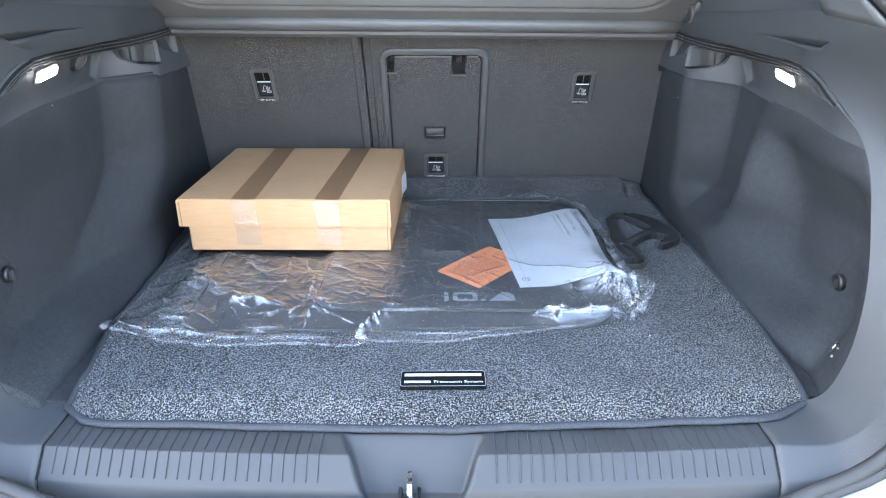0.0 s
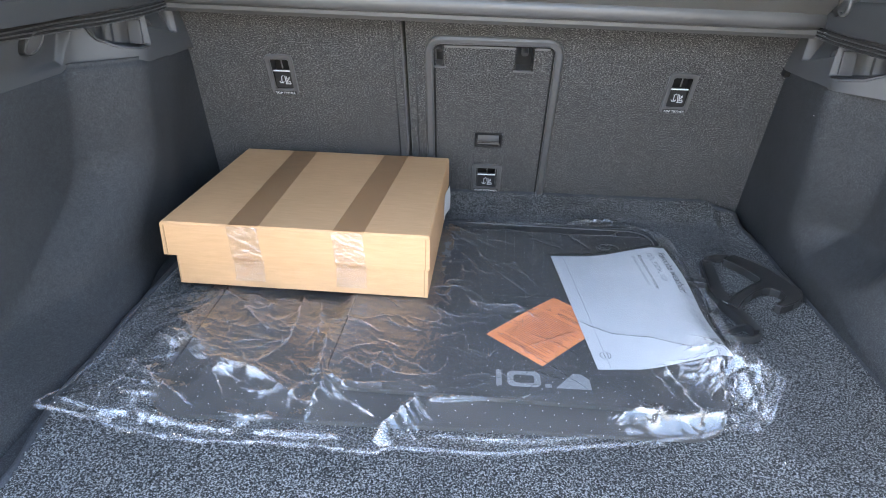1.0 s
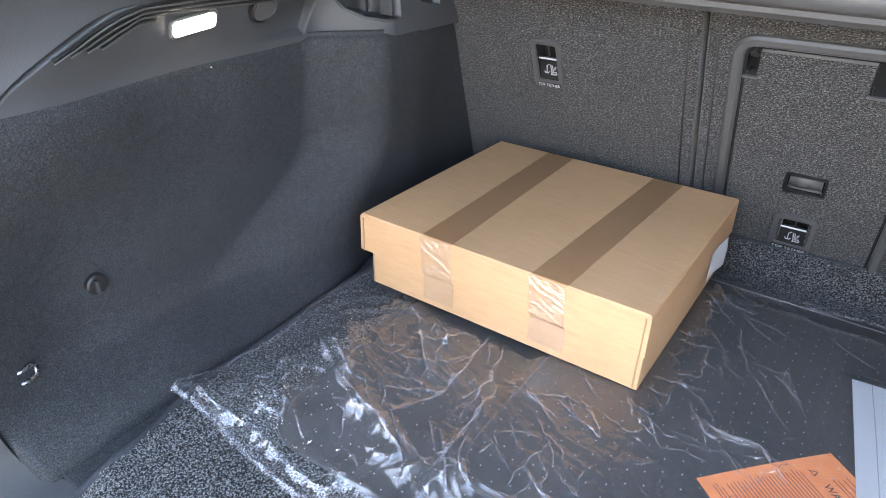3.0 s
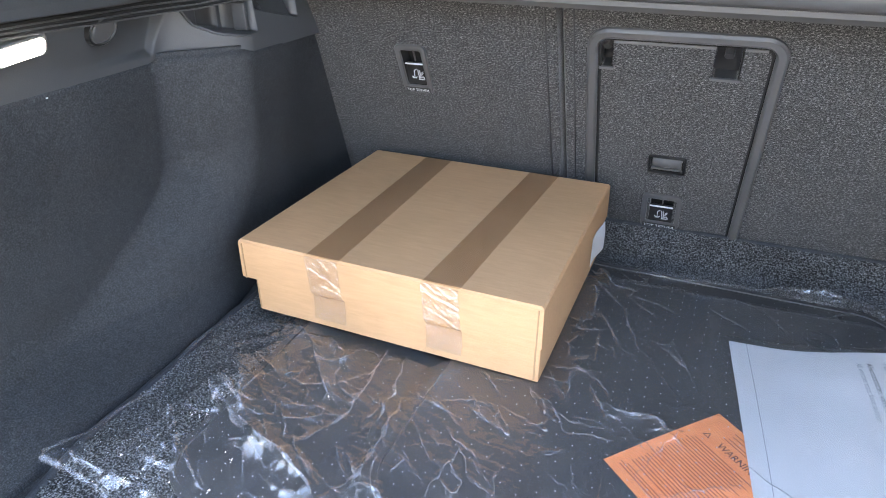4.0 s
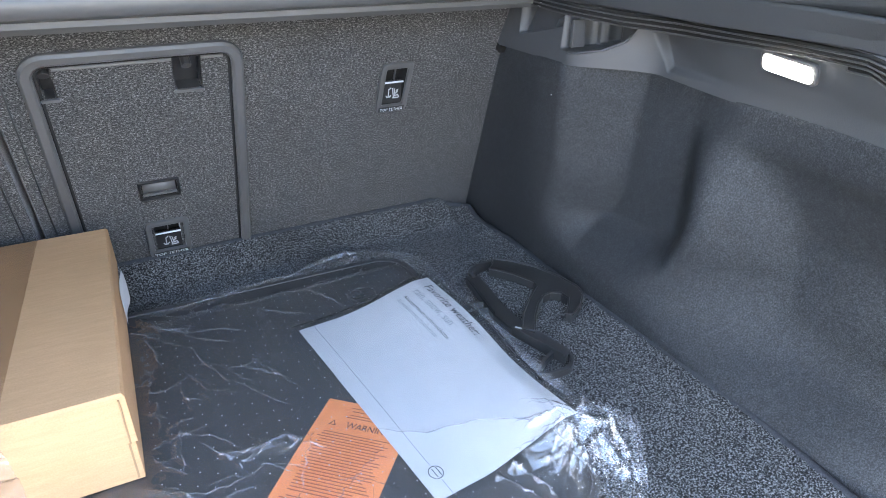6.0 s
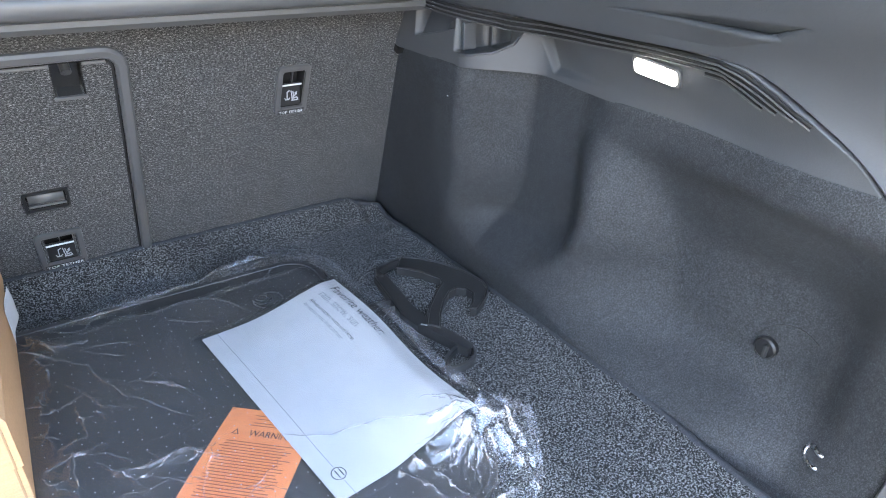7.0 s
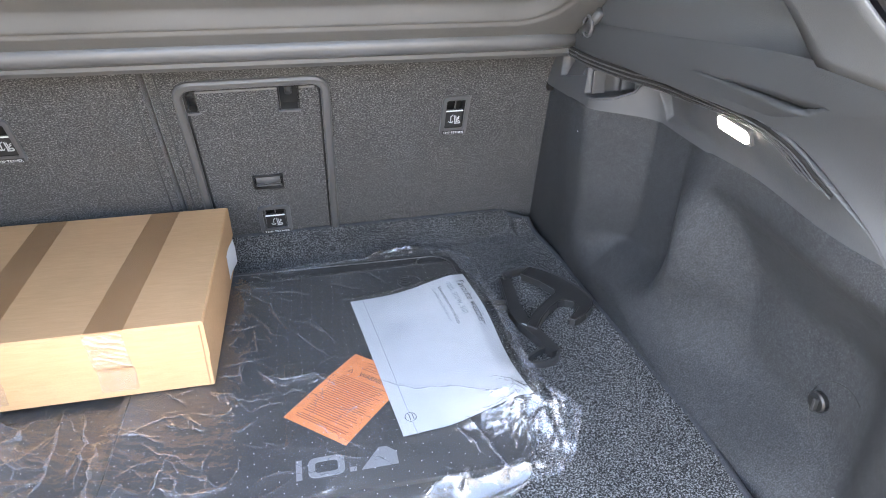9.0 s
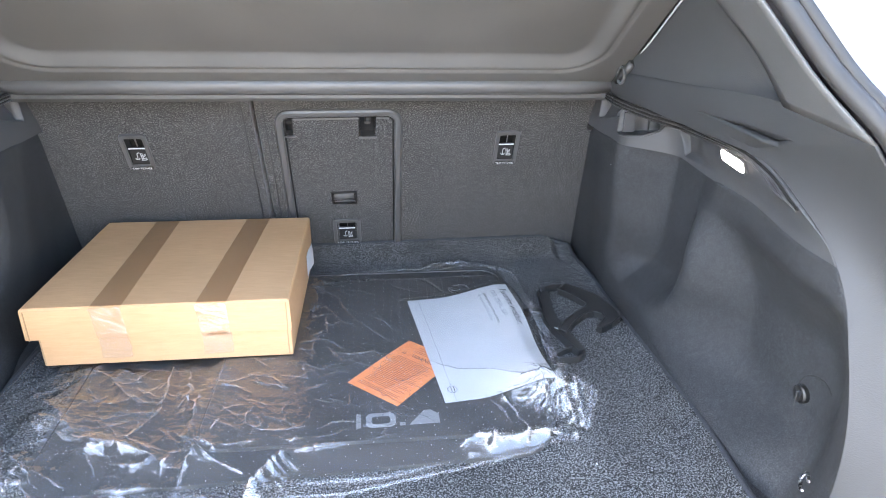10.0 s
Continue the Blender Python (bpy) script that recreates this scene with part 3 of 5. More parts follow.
cab = part("floor_cabin", box_bm((1.3, 1.4, 0.03), (0, 1.65, -0.2), 0.005), FELT)
tagged(cab, "dark cabin floor carpet behind the bench", "cabin floor", kind="structure")
ground = part("ground", grid_mesh("ground", np.stack([*np.meshgrid(np.linspace(-400, 400, 21), np.linspace(-400, 400, 21)), np.full((21, 21), -0.74)], -1)), GROUND)
tagged(ground, "sunlit grey asphalt around the car", "ground", kind="structure")
# added out of view: hides the low sky and throws light into the boot
bounce_wall = part("wall_yard", box_bm((26.0, 0.25, 3.0), (0, -5.6, 0.76), 0.01), BOUNCEWALL)
tagged(bounce_wall, "unseen pale wall added behind the car to bounce low light into the boot", "yard wall", kind="structure")

# raised tailgate above the opening
tg = [(0.0, 0.33, 0.86), (0.0, 0.13, 1.03), (0.0, -0.15, 1.24), (0.0, -0.43, 1.44), (0.0, -0.62, 1.53)]
line = along(tg, 24)
xs = np.linspace(-0.62, 0.62, 25)
pts = np.stack([np.stack([np.full(24, x), line[:, 1], line[:, 2] - 0.10 * (abs(x) / 0.62) ** 3], -1) for x in xs])
gate = thing("tailgate", "raised tailgate lined with grey plastic, with a rear window", "tailgate")
bm = bmesh.new()
vs = [[bm.verts.new(p_) for p_ in row] for row in pts]
for a in range(24):
    for b in range(23):
        if not (3 <= a < 21 and 4 <= b < 14):
            bm.faces.new((vs[a][b], vs[a][b + 1], vs[a + 1][b + 1], vs[a + 1][b]))
lining = part("lining", bm_mesh("lining", bm, True), GREYPL, gate)
thick(lining, 0.04, 0.0)
pane = part("rear_window", grid_mesh("rear_window", pts[3:22, 4:15]), GLASS, gate, "clear rear window pane")
pane.visible_shadow = False


# ---- loading sill ----
def sill_z(x, y):
    z = -0.021 - 0.029 * np.clip((-0.037 - y) / 0.029, 0, 1)
    cx = x + 0.0125
    half = 0.078 + 0.42 * np.clip(y, -0.07, 0.02)
    hollow = 1 - sstep(half, half + 0.018, np.abs(cx))
    floor_z = -0.024 - 0.050 * np.clip((0.004 - y) / 0.048, 0, 1.0)
    z = z + (floor_z - z) * hollow
    return z - 0.030 * np.clip((-0.066 - y) / 0.010, 0, 1)


sill = thing("loading_sill", "ribbed grey plastic loading sill plate with a lock hollow", "loading sill")
ys, xs = np.linspace(0.075, -0.076, 110), np.linspace(-0.4735, 0.4325, 340)
X, Y = np.meshgrid(xs, ys, indexing="ij")
bow = 0.017 * ((X - 0.05) / 0.46) ** 2
pts = np.stack([X, Y + bow, sill_z(X, Y)], -1)
plate = part("plate", grid_mesh("sill_plate", pts), SILL, sill)
thick(plate, 0.003, -1.0)
for x0, count in ((-0.4565, 24), (0.088, 24)):
    for k in range(count):
        x = x0 + 0.01425 * k
        yy = np.linspace(0.030, -0.060, 16)
        pts3 = [(x, y + 0.017 * ((x - 0.05) / 0.46) ** 2, float(sill_z(np.array(x), np.array(y))) + 0.0002) for y in yy]
        bm = sweep_bm(pts3, [(-0.0016, -0.001), (0.0016, -0.001), (0.0008, 0.0017), (-0.0004, 0.0017)])
        part("rib", bm, SILL, sill, smooth=False)
for x, lean in ((-0.4740, 0.0205), (0.4330, 0.0120)):
    yy = np.linspace(0.05, -0.064, 12)
    bm = sweep_bm([(x, y + lean, float(sill_z(np.array(0.3), np.array(y))) - 0.001) for y in yy], circle(0.0016, 6))
    part("joint", bm, DARK, sill)
striker = thing("lock_striker", "steel lock striker with black plastic cheeks in the sill hollow", "lock striker")
part("bar", sweep_bm([(-0.018, -0.060, -0.090), (-0.018, -0.058, -0.064), (-0.018, -0.052, -0.054), (-0.018, -0.040, -0.052), (-0.018, -0.034, -0.072)], [(-0.0065, -0.003), (0.0065, -0.003), (0.0065, 0.003), (-0.0065, 0.003)], up=(1, 0, 0)), CHROME, striker)
for dx in (-0.0115, 0.0115):
    part("cheek", box_bm((0.005, 0.02, 0.032), (-0.018 + dx, -0.056, -0.078), 0.0015), BLACK, striker)

# ---- cargo mat ----
def mat_left(y):
    return -0.478 - 0.026 * sstep(0.04, 0.22, y) - 0.008 * sstep(0.2, 0.6, y)


def mat_right(y):
    return 0.514 + 0.020 * sstep(0.0, 0.28, y) - 0.008 * sstep(0.8, 0.93, y)


def mat_front(x):
    return 0.004 + 0.042 * np.abs(x - 0.01) ** 1.1 + 0.030 * np.clip((np.abs(x - 0.012) - 0.43) / 0.06, 0, 1) ** 2


def mat_z(x, y):
    back = sstep(0.855, 0.935, y)
    z = 0.030 * back - 0.0135 * (1 - sstep(0.0, 0.05, y - mat_front(x)))
    z = z - 0.014 * np.exp(-((x - 0.498) / 0.010) ** 2) * sstep(0.84, 0.88, y)
    return z + 0.0025 * perlin(x * 6, y * 6, 2)


mat = thing("cargo_mat", "grey speckled carpet cargo mat with bound edges covering the boot floor", "cargo mat")
u = np.linspace(0, 1, 300)
v = np.linspace(0, 1, 275)
U, V = np.meshgrid(u, v, indexing="ij")
yb = 0.925
X = mat_left(V * yb) * (1 - U) + mat_right(V * yb) * U
Yf = mat_front(X)
Yb = 0.928 - 0.03 * sstep(0.47, 0.53, X)
Y = Yf * (1 - V) + Yb * V
tuft = np.random.default_rng(11).normal(0, 1, U.shape) * 0.0007 + 0.0012 * perlin(X * 160, Y * 160, 4)
pts = np.stack([X, Y, mat_z(X, Y) + tuft], -1)
part("carpet", grid_mesh("carpet", pts, True), CARPET, mat)
rim = [pts[0, ::8], pts[::8, -1], pts[-1, ::-8], pts[::-8, 0]]
edge = np.concatenate([r[:-1] for r in rim])
edge[:, 2] -= 0.002
part("binding", bm_mesh("binding", sweep_bm(edge, circle(0.0060, 8, 0.0042), closed=True), True), PIPING, mat, "dark blue-grey cloth edge binding")
skirt = np.stack([edge, edge * np.array([1, 1, 0]) + np.array([0, 0, -0.012])], 1)
skirt = np.concatenate([skirt, skirt[:1]])
part("backing", grid_mesh("backing", skirt), SEAL, mat)

# woven badge on the mat
badge = part("badge", slab_bm(rounded(0.118, 0.037, 0.004, cx=0.024, cy=0.083), 0.001, 0.0065, 0.0008), WEAVE, mat, "black woven badge with white lettering")
part("badge_border", ring_bm(rounded(0.1165, 0.0355, 0.004, cx=0.024, cy=0.083), rounded(0.115, 0.034, 0.0035, cx=0.024, cy=0.083), 0.0064, 0.0068), GREYINK, badge)


def bar(name, x0, x1, y0, y1, z, mat_, parent):
    return part(name, box_bm((x1 - x0, y1 - y0, 0.0005), ((x0 + x1) / 2, (y0 + y1) / 2, z), 0), mat_, parent)


bar("print_bar", -0.029, 0.077, 0.0880, 0.0940, 0.0067, GREYMARK, badge)
bar("print_bar", -0.029, 0.007, 0.0726, 0.0774, 0.0067, GREYMARK, badge)
me = text_mesh("Protection System", 0.0078)
sc = 0.066 / text_width(me)
for vtx in me.vertices:
    vtx.co = (0.011 + vtx.co.x * sc, 0.0725 + vtx.co.y, 0.0069)
part("lettering", me, WHITEINK, badge)

# ---- rear bench backs ----
def seat_part(name, mesh, m, parent, label="", smooth=False):
    return part(name, mesh, m, parent, label, smooth=smooth)


TETHERS = ((-0.369, 0.312), (0.343, 0.303))
MID = (0.012, 0.072)
LATCH = (0.011, 0.176)
SLOTS = ((-0.083, 0.366), (0.0645, 0.363))


def seat_back(name, u0, u1, holes, label):
    ob = thing(name, label, "seat back", group="split rear bench backs", place=SEAT)
    w, h = u1 - u0, 0.56
    bm = slab_bm(rounded(w, h, 0.012, 4, (u0 + u1) / 2, 0.24), -0.09, 0.0, 0.006, 3)
    me = bm_mesh(name + "_panel", bm)
    cut = [slab_bm(rounded(cw, ch, 0.004, 3, cx, cy), -0.03, 0.02) for cx, cy, cw, ch in holes]
    if cut:
        me = carved(me, cut)
        me.materials.clear()
    seat_part("panel", me, SEATFELT, ob)
    return ob


def cup(parent, cx, cy, w, h, depth, m):
    """The inside of a sunk cup: five thin walls."""
    bm = bmesh.new()
    for size, c in (((w, h, 0.002), (cx, cy, -depth)), ((0.002, h, depth), (cx - w / 2, cy, -depth / 2)), ((0.002, h, depth), (cx + w / 2, cy, -depth / 2)),
                    ((w, 0.002, depth), (cx, cy - h / 2, -depth / 2)), ((w, 0.002, depth), (cx, cy + h / 2, -depth / 2))):
        bmesh.ops.create_cube(bm, size=1, matrix=Matrix.Translation(c) @ Matrix.Diagonal((*size, 1)))
    return part("cup", bm, m, parent)


def tether(parent, cx, cy, w=0.049, h=0.086):
    """A sunk child-seat anchor with its plate and lettering."""
    fr = part("anchor_frame", ring_bm(rounded(w, h, 0.008, 5, cx, cy), rounded(w - 0.016, h - 0.022, 0.003, 5, cx, cy + 0.002), -0.002, 0.004, 0.0015), GREYPL, parent, "dark grey plastic anchor frame")
    cup(fr, cx, cy + 0.002, w - 0.015, h - 0.021, 0.022, DARK)
    part("anchor_bar", sweep_bm([(cx - w / 2 + 0.009, cy + 0.006, -0.003), (cx + w / 2 - 0.009, cy + 0.006, -0.003)], circle(0.0013, 6)), WHITEINK, fr, "pale anchor bar")
    part("divider", box_bm((0.0016, 0.024, 0.003), (cx + 0.001, cy + 0.0215, -0.006)), GREYPL, fr)
    bm = box_bm((w - 0.017, 0.034, 0.003), (0, 0, 0), 0.0008)
    bmesh.ops.transform(bm, matrix=Matrix.Translation((cx, cy - 0.013, -0.006)) @ Matrix.Rotation(radians(-14), 4, "X"), verts=bm.verts)
    plate_ = part("flap", bm, BLACK, fr, "black flap with a white child seat sign")
    # a plain sign: seat, hook and stripes
    for dx, dy, sw, sh, rot in ((0.0045, -0.0190, 0.0090, 0.0014, 0), (0.0090, -0.0165, 0.0014, 0.0050, 25), (0.0055, -0.0155, 0.0060, 0.0013, 15), (0.0005, -0.0115, 0.0014, 0.0150, 8),
                                (0.0030, -0.0105, 0.0013, 0.0110, 8), (0.0062, -0.0110, 0.0052, 0.0013, 40), (0.0068, -0.0080, 0.0044, 0.0013, 40), (-0.0066, -0.0110, 0.0012, 0.0110, 0),
                                (-0.0048, -0.0050, 0.0048, 0.0012, 35), (-0.0066, -0.0172, 0.0062, 0.0013, 0), (-0.0098, -0.0158, 0.0030, 0.0012, -50), (-0.0034, -0.0158, 0.0030, 0.0012, 50)):
        b2 = box_bm((sw, sh, 0.001))
        bmesh.ops.transform(b2, matrix=Matrix.Translation((cx + dx + 0.002, cy + dy - 0.002, -0.0045 + 0.25 * (dy + 0.009) * -1 + 0.0005)) @ Matrix.Rotation(radians(-14), 4, "X") @ Matrix.Rotation(radians(rot), 4, "Z"), verts=b2.verts)
        part("sign_stroke", b2, GREYMARK, plate_)
    part("text_plate", box_bm((w - 0.008, 0.0085, 0.001), (cx, cy - h / 2 + 0.0060, 0.0038), 0.0003), BLACK, fr)
    me_ = text_mesh("TOP TETHER", 0.0072)
    k = (w - 0.012) / text_width(me_)
    for vtx in me_.vertices:
        vtx.co = (cx - (w - 0.012) / 2 + vtx.co.x * k, cy - h / 2 + 0.0034 + vtx.co.y, 0.0047)
    part("lettering", me_, WHITEINK, fr)
    return fr


seat_l = seat_back("rear_seat_back", -0.60, -0.1478, [(TETHERS[0][0], TETHERS[0][1] + 0.002, 0.036, 0.068)], "narrow rear bench back covered in charcoal woven felt")
seat_r = seat_back("rear_seat_back", -0.1405, 0.60, [(TETHERS[1][0], TETHERS[1][1] + 0.002, 0.036, 0.068), (MID[0], MID[1] + 0.002, 0.036, 0.068),
                   (LATCH[0], LATCH[1], 0.046, 0.028), (SLOTS[0][0], SLOTS[0][1], 0.014, 0.046), (SLOTS[1][0], SLOTS[1][1], 0.030, 0.050)],
                   "wide rear bench back in charcoal felt with a load-through hatch")
for ob_, u_ in ((seat_l, -0.163), (seat_r, -0.1255)):
    part("welt_seam", bm_mesh("welt_seam", sweep_bm([(u_, 0.0, 0.0002), (u_, 0.25, 0.0002), (u_, 0.50, 0.0002)], circle(0.0011, 6)), True), SEAL, ob_)
tether(seat_l, *TETHERS[0])
tether(seat_r, *TETHERS[1])
tether(seat_r, *MID, w=0.060, h=0.078)
for cx, cy, w_, h_ in ((*SLOTS[0], 0.015, 0.047), (*SLOTS[1], 0.031, 0.051)):
    s_ = cup(seat_r, cx, cy, w_, h_, 0.02, BLACK)
    part("lip", box_bm((w_ + 0.004, 0.004, 0.004), (cx, cy - h_ / 2, 0.001), 0.001), GREYPL, s_)
    part("catch", sweep_bm([(cx, cy + 0.012, -0.018), (cx, cy + 0.006, -0.004)], circle(0.006, 10)), DARKTRIM, s_)
lt = cup(seat_r, *LATCH, 0.047, 0.029, 0.016, DARK)
part("latch_frame", ring_bm(rounded(0.054, 0.036, 0.003, 3, *LATCH), rounded(0.046, 0.028, 0.002, 3, *LATCH), -0.002, 0.003, 0.001), BLACK, lt)
part("latch_paddle", bm_mesh("paddle", sweep_bm([(LATCH[0] - 0.021, LATCH[1] + 0.003, -0.003), (LATCH[0] + 0.021, LATCH[1] + 0.003, -0.003)], [(0.010 * math.cos(a), 0.007 * math.sin(a)) for a in np.linspace(0, 2 * math.pi, 12, endpoint=False)]), True), GREYPL, lt, "dark grey plastic pull paddle")
part("latch_lip", box_bm((0.044, 0.003, 0.004), (LATCH[0], LATCH[1] - 0.009, 0.0), 0.001), GREYPL, lt)

# hatch surround: an upturned U of grey plastic, then a dark gap and a thin door rim
def u_line(l, r, lb, rb, top, rad, low, n=8):
    pts_ = [(lb, low)]
    for k in range(n + 1):
        a = radians(180 - 90 * k / n)
        pts_.append((l + rad + rad * math.cos(a), top - rad + rad * math.sin(a)))
    for k in range(n + 1):
        a = radians(90 - 90 * k / n)
        pts_.append((r - rad + rad * math.cos(a), top - rad + rad * math.sin(a)))
    pts_.append((rb, low))
    return pts_


surround = [(x, y, 0.001) for x, y in u_line(-0.1005, 0.1225, -0.102, 0.126, 0.3965, 0.022, -0.03)]
part("hatch_frame", bm_mesh("hatch_frame", sweep_bm(surround, [(-0.008, -0.004), (0.008, -0.004), (0.0072, 0.003), (0.004, 0.006), (-0.004, 0.006), (-0.0072, 0.003)]), False), GREYPL, seat_r, "grey plastic surround of the load-through hatch")
gapline = [(x, y, 0.0002) for x, y in u_line(-0.0915, 0.1135, -0.0925, 0.117, 0.3875, 0.014, -0.03)]
part("hatch_gap", sweep_bm(gapline, [(-0.0022, -0.002), (0.0022, -0.002), (0.0022, 0.0009), (-0.0022, 0.0009)]), DARK, seat_r)
for a, b_ in ((-0.074, 0.048), (0.081, 0.106)):
    part("door_rim", sweep_bm([(a, 0.3835, 0.001), (b_, 0.3835, 0.001)], circle(0.0022, 8)), GREYPL, seat_r)
# release pin holes beside the bench
for u_, word in ((-0.552, "left"), (0.523, "right")):
    pin = thing("seat_latch_pin", "small black seat latch slot beside the bench back", "seat latch", place=SEAT)
    part("slot", box_bm((0.020, 0.012, 0.012), (u_ + (0.012 if u_ < 0 else -0.012), 0.357, 0.004), 0.002), DARK, pin)
    part("tip", box_bm((0.006, 0.004, 0.006), (u_ + (0.008 if u_ < 0 else -0.008), 0.361, 0.010), 0.001), CHROME, pin)

# ---- parcel shelf ----
shelf = thing("parcel_shelf", "folded-up grey vinyl parcel shelf hanging on cords above the bench", "parcel shelf")
bar_pts = [(x, 0.716, 0.4125 - 0.011 * (x + 0.53) / 1.05) for x in np.linspace(-0.53, 0.508, 20)]
part("front_bar", bm_mesh("front_bar", sweep_bm(bar_pts, [(-0.016, -0.014), (0.012, -0.016), (0.018, -0.010), (0.018, 0.010), (0.012, 0.014), (-0.016, 0.014)]), False), BARVINYL, shelf)
part("lip", bm_mesh("shelf_lip", sweep_bm([(x, y - 0.002 + 0.019, z - 0.0165) for x, y, z in bar_pts], circle(0.0026, 8)), True), GREYPL, shelf)
part("upper_lip", bm_mesh("shelf_upper_lip", sweep_bm([(x, y - 0.018, z + 0.012) for x, y, z in bar_pts], circle(0.0022, 8)), True), GREYPL, shelf)
part("end_cap", box_bm((0.006, 0.03, 0.032), (0.511, 0.715, 0.402), 0.002), WHITEINK, shelf, "pale plastic end cap")
ca, sa = math.cos(radians(36.5)), math.sin(radians(36.5))
uu, vv = np.meshgrid(np.linspace(-0.54, 0.51, 260), np.linspace(0, 0.5, 220), indexing="ij")
edge_d = np.minimum(np.minimum(uu + 0.54, 0.51 - uu), vv)
corner = np.clip(0.07 - np.sqrt(np.clip(0.12 - (uu + 0.54), 0, 1) ** 2 + np.clip(0.12 - vv, 0, 1) ** 2), -1, 1)
corner2 = np.clip(0.07 - np.sqrt(np.clip(0.12 - (0.51 - uu), 0, 1) ** 2 + np.clip(0.12 - vv, 0, 1) ** 2), -1, 1)
ring_ = np.minimum(corner, corner2)
raise_ = -0.016 * sstep(0.0, 0.034, ring_) - 0.005 * np.exp(-(ring_ / 0.0035) ** 2)
ly, lz = 0.699 - vv * ca - raise_ * sa * 1.0, 0.424 + vv * sa - raise_ * ca
lz = lz - 0.011 * (uu + 0.53) / 1.05
part("panel", grid_mesh("shelf_panel", np.stack([uu, ly, lz], -1)), COVER, shelf, "soft vinyl panel with a raised centre")
thick(shelf.children[-1], 0.014, 1.0)
for s, word in SIDES:
    x = 0.503 if s > 0 else -0.534
    cord = part("lifting_cord", sweep_bm([(x + 0.012 * s, 0.645, 0.452), (x + 0.012 * s, 0.56, 0.514), (x + 0.010 * s, 0.40, 0.634), (x, 0.1, 0.87)], circle(0.0016, 6)), GREYMARK, shelf, "thin grey lifting cord")
    part("clip", bm_mesh("clip", sweep_bm([(x, 0.664, 0.428), (x, 0.642, 0.440), (x + 0.006 * s, 0.622, 0.462)], circle(0.008, 8)), True), DARKTRIM, cord)
    part("clip_ring", bm_mesh("clip_ring", sweep_bm([(x - 0.004 * s, 0.642 + 0.014 * math.cos(a), 0.440 + 0.014 * math.sin(a)) for a in np.linspace(0, 2 * math.pi, 16, endpoint=False)], circle(0.003, 6), closed=True, up=(1, 0, 0)), True), GREYPL, cord)

# ---- fittings on the flanks ----
for s, word in SIDES:
    # lamp
    lamp = thing("boot_lamp", "lit white rectangular boot lamp set in the trim strip", "lamp", group="boot lamps")
    zc = 0.3665
    yc = 0.356 if s > 0 else 0.343
    f = np.array([-0.40, 0.0, 0.92])
    e = np.array([-0.02, 0.99, 0.10])
    e /= np.linalg.norm(e)
    f = f - e * (f @ e)
    f /= np.linalg.norm(f)
    nrm = np.cross(e, f)
    if nrm[0] > 0:
        nrm = -nrm
    c0 = np.array([panel_x(yc, zc) - 0.005, yc, zc])

    def lens_pts(w_, h_, r_, d):
        return np.array([c0 + e * a + f * b + nrm * d for a, b in rounded(w_, h_, r_, 4)])

    def solid(name, rows_, m, parent, label=""):
        bm = bmesh.new()
        vs_ = [[bm.verts.new(p_) for p_ in side(s, r_)] for r_ in rows_]
        n_ = len(vs_[0])
        for a_, b_ in zip(vs_[:-1], vs_[1:]):
            for k_ in range(n_):
                bm.faces.new((a_[k_], a_[(k_ + 1) % n_], b_[(k_ + 1) % n_], b_[k_]))
        bm.faces.new(vs_[-1])
        bm.faces.new(vs_[0][::-1])
        return part(name, bm, m, parent, label)

    solid("bezel", [lens_pts(0.062, 0.0235, 0.006, -0.006), lens_pts(0.062, 0.0235, 0.006, 0.001), lens_pts(0.059, 0.0205, 0.005, 0.002)], GREYPL, lamp)
    solid("lens", [lens_pts(0.054, 0.0170, 0.005, 0.0), lens_pts(0.054, 0.0170, 0.005, 0.003), lens_pts(0.051, 0.0145, 0.004, 0.0042)], LAMP, lamp, "glowing white lens")

    # vent slots beside the lamp
    vent = thing("air_vent", "row of slim black vent slots along the trim edge", "air vent")
    for yz in ([(0.735, 0.4025), (0.633, 0.3985), (0.547, 0.3935), (0.432, 0.3935), (0.318, 0.3945), (0.268, 0.3955), (0.247, 0.390), (0.179, 0.359)],
               [(0.735, 0.3980), (0.639, 0.3935), (0.550, 0.3880), (0.431, 0.3875), (0.311, 0.3895), (0.270, 0.3905), (0.254, 0.385), (0.195, 0.362)],
               [(0.735, 0.3935), (0.644, 0.3890), (0.552, 0.3830), (0.430, 0.3820), (0.311, 0.3845), (0.269, 0.3855), (0.258, 0.380), (0.212, 0.363)],
               [(0.293, 0.379), (0.271, 0.3795), (0.227, 0.363)]):
        yz = np.array([(0, a_, b_) for a_, b_ in yz])
        step_ = np.concatenate([[0], np.cumsum(np.hypot(*np.diff(yz[:, 1:], axis=0).T))])
        yz = np.stack([np.interp(np.linspace(0, step_[-1], 90), step_, yz[:, k_]) for k_ in range(3)], -1)
        yv, zv = yz[:, 1], yz[:, 2]
        even = border_x(yv) - 0.0035 - 0.020 * sstep(0.325, 0.385, zv) - 0.020 * sstep(0.374, 0.402, zv) * sstep(0.15, 0.28, yv)
        even = even + 0.06 * behind_pillar(yv, zv)
        flat = 0.540 - 0.041 * sstep(0.46, 0.66, yv)
        xs_ = even + (flat - even) * sstep(0.36, 0.50, yv)
        pts_ = np.stack([xs_, yz[:, 1], yz[:, 2]], -1)
        part("slot", bm_mesh("slot", sweep_bm(side(s, pts_), circle(0.0019, 6)), True), DARK, vent)
        part("slat", bm_mesh("slat", sweep_bm(side(s, pts_ + np.array([-0.0020, 0, -0.0027])), circle(0.0008, 6)), True), GREYPL, vent)

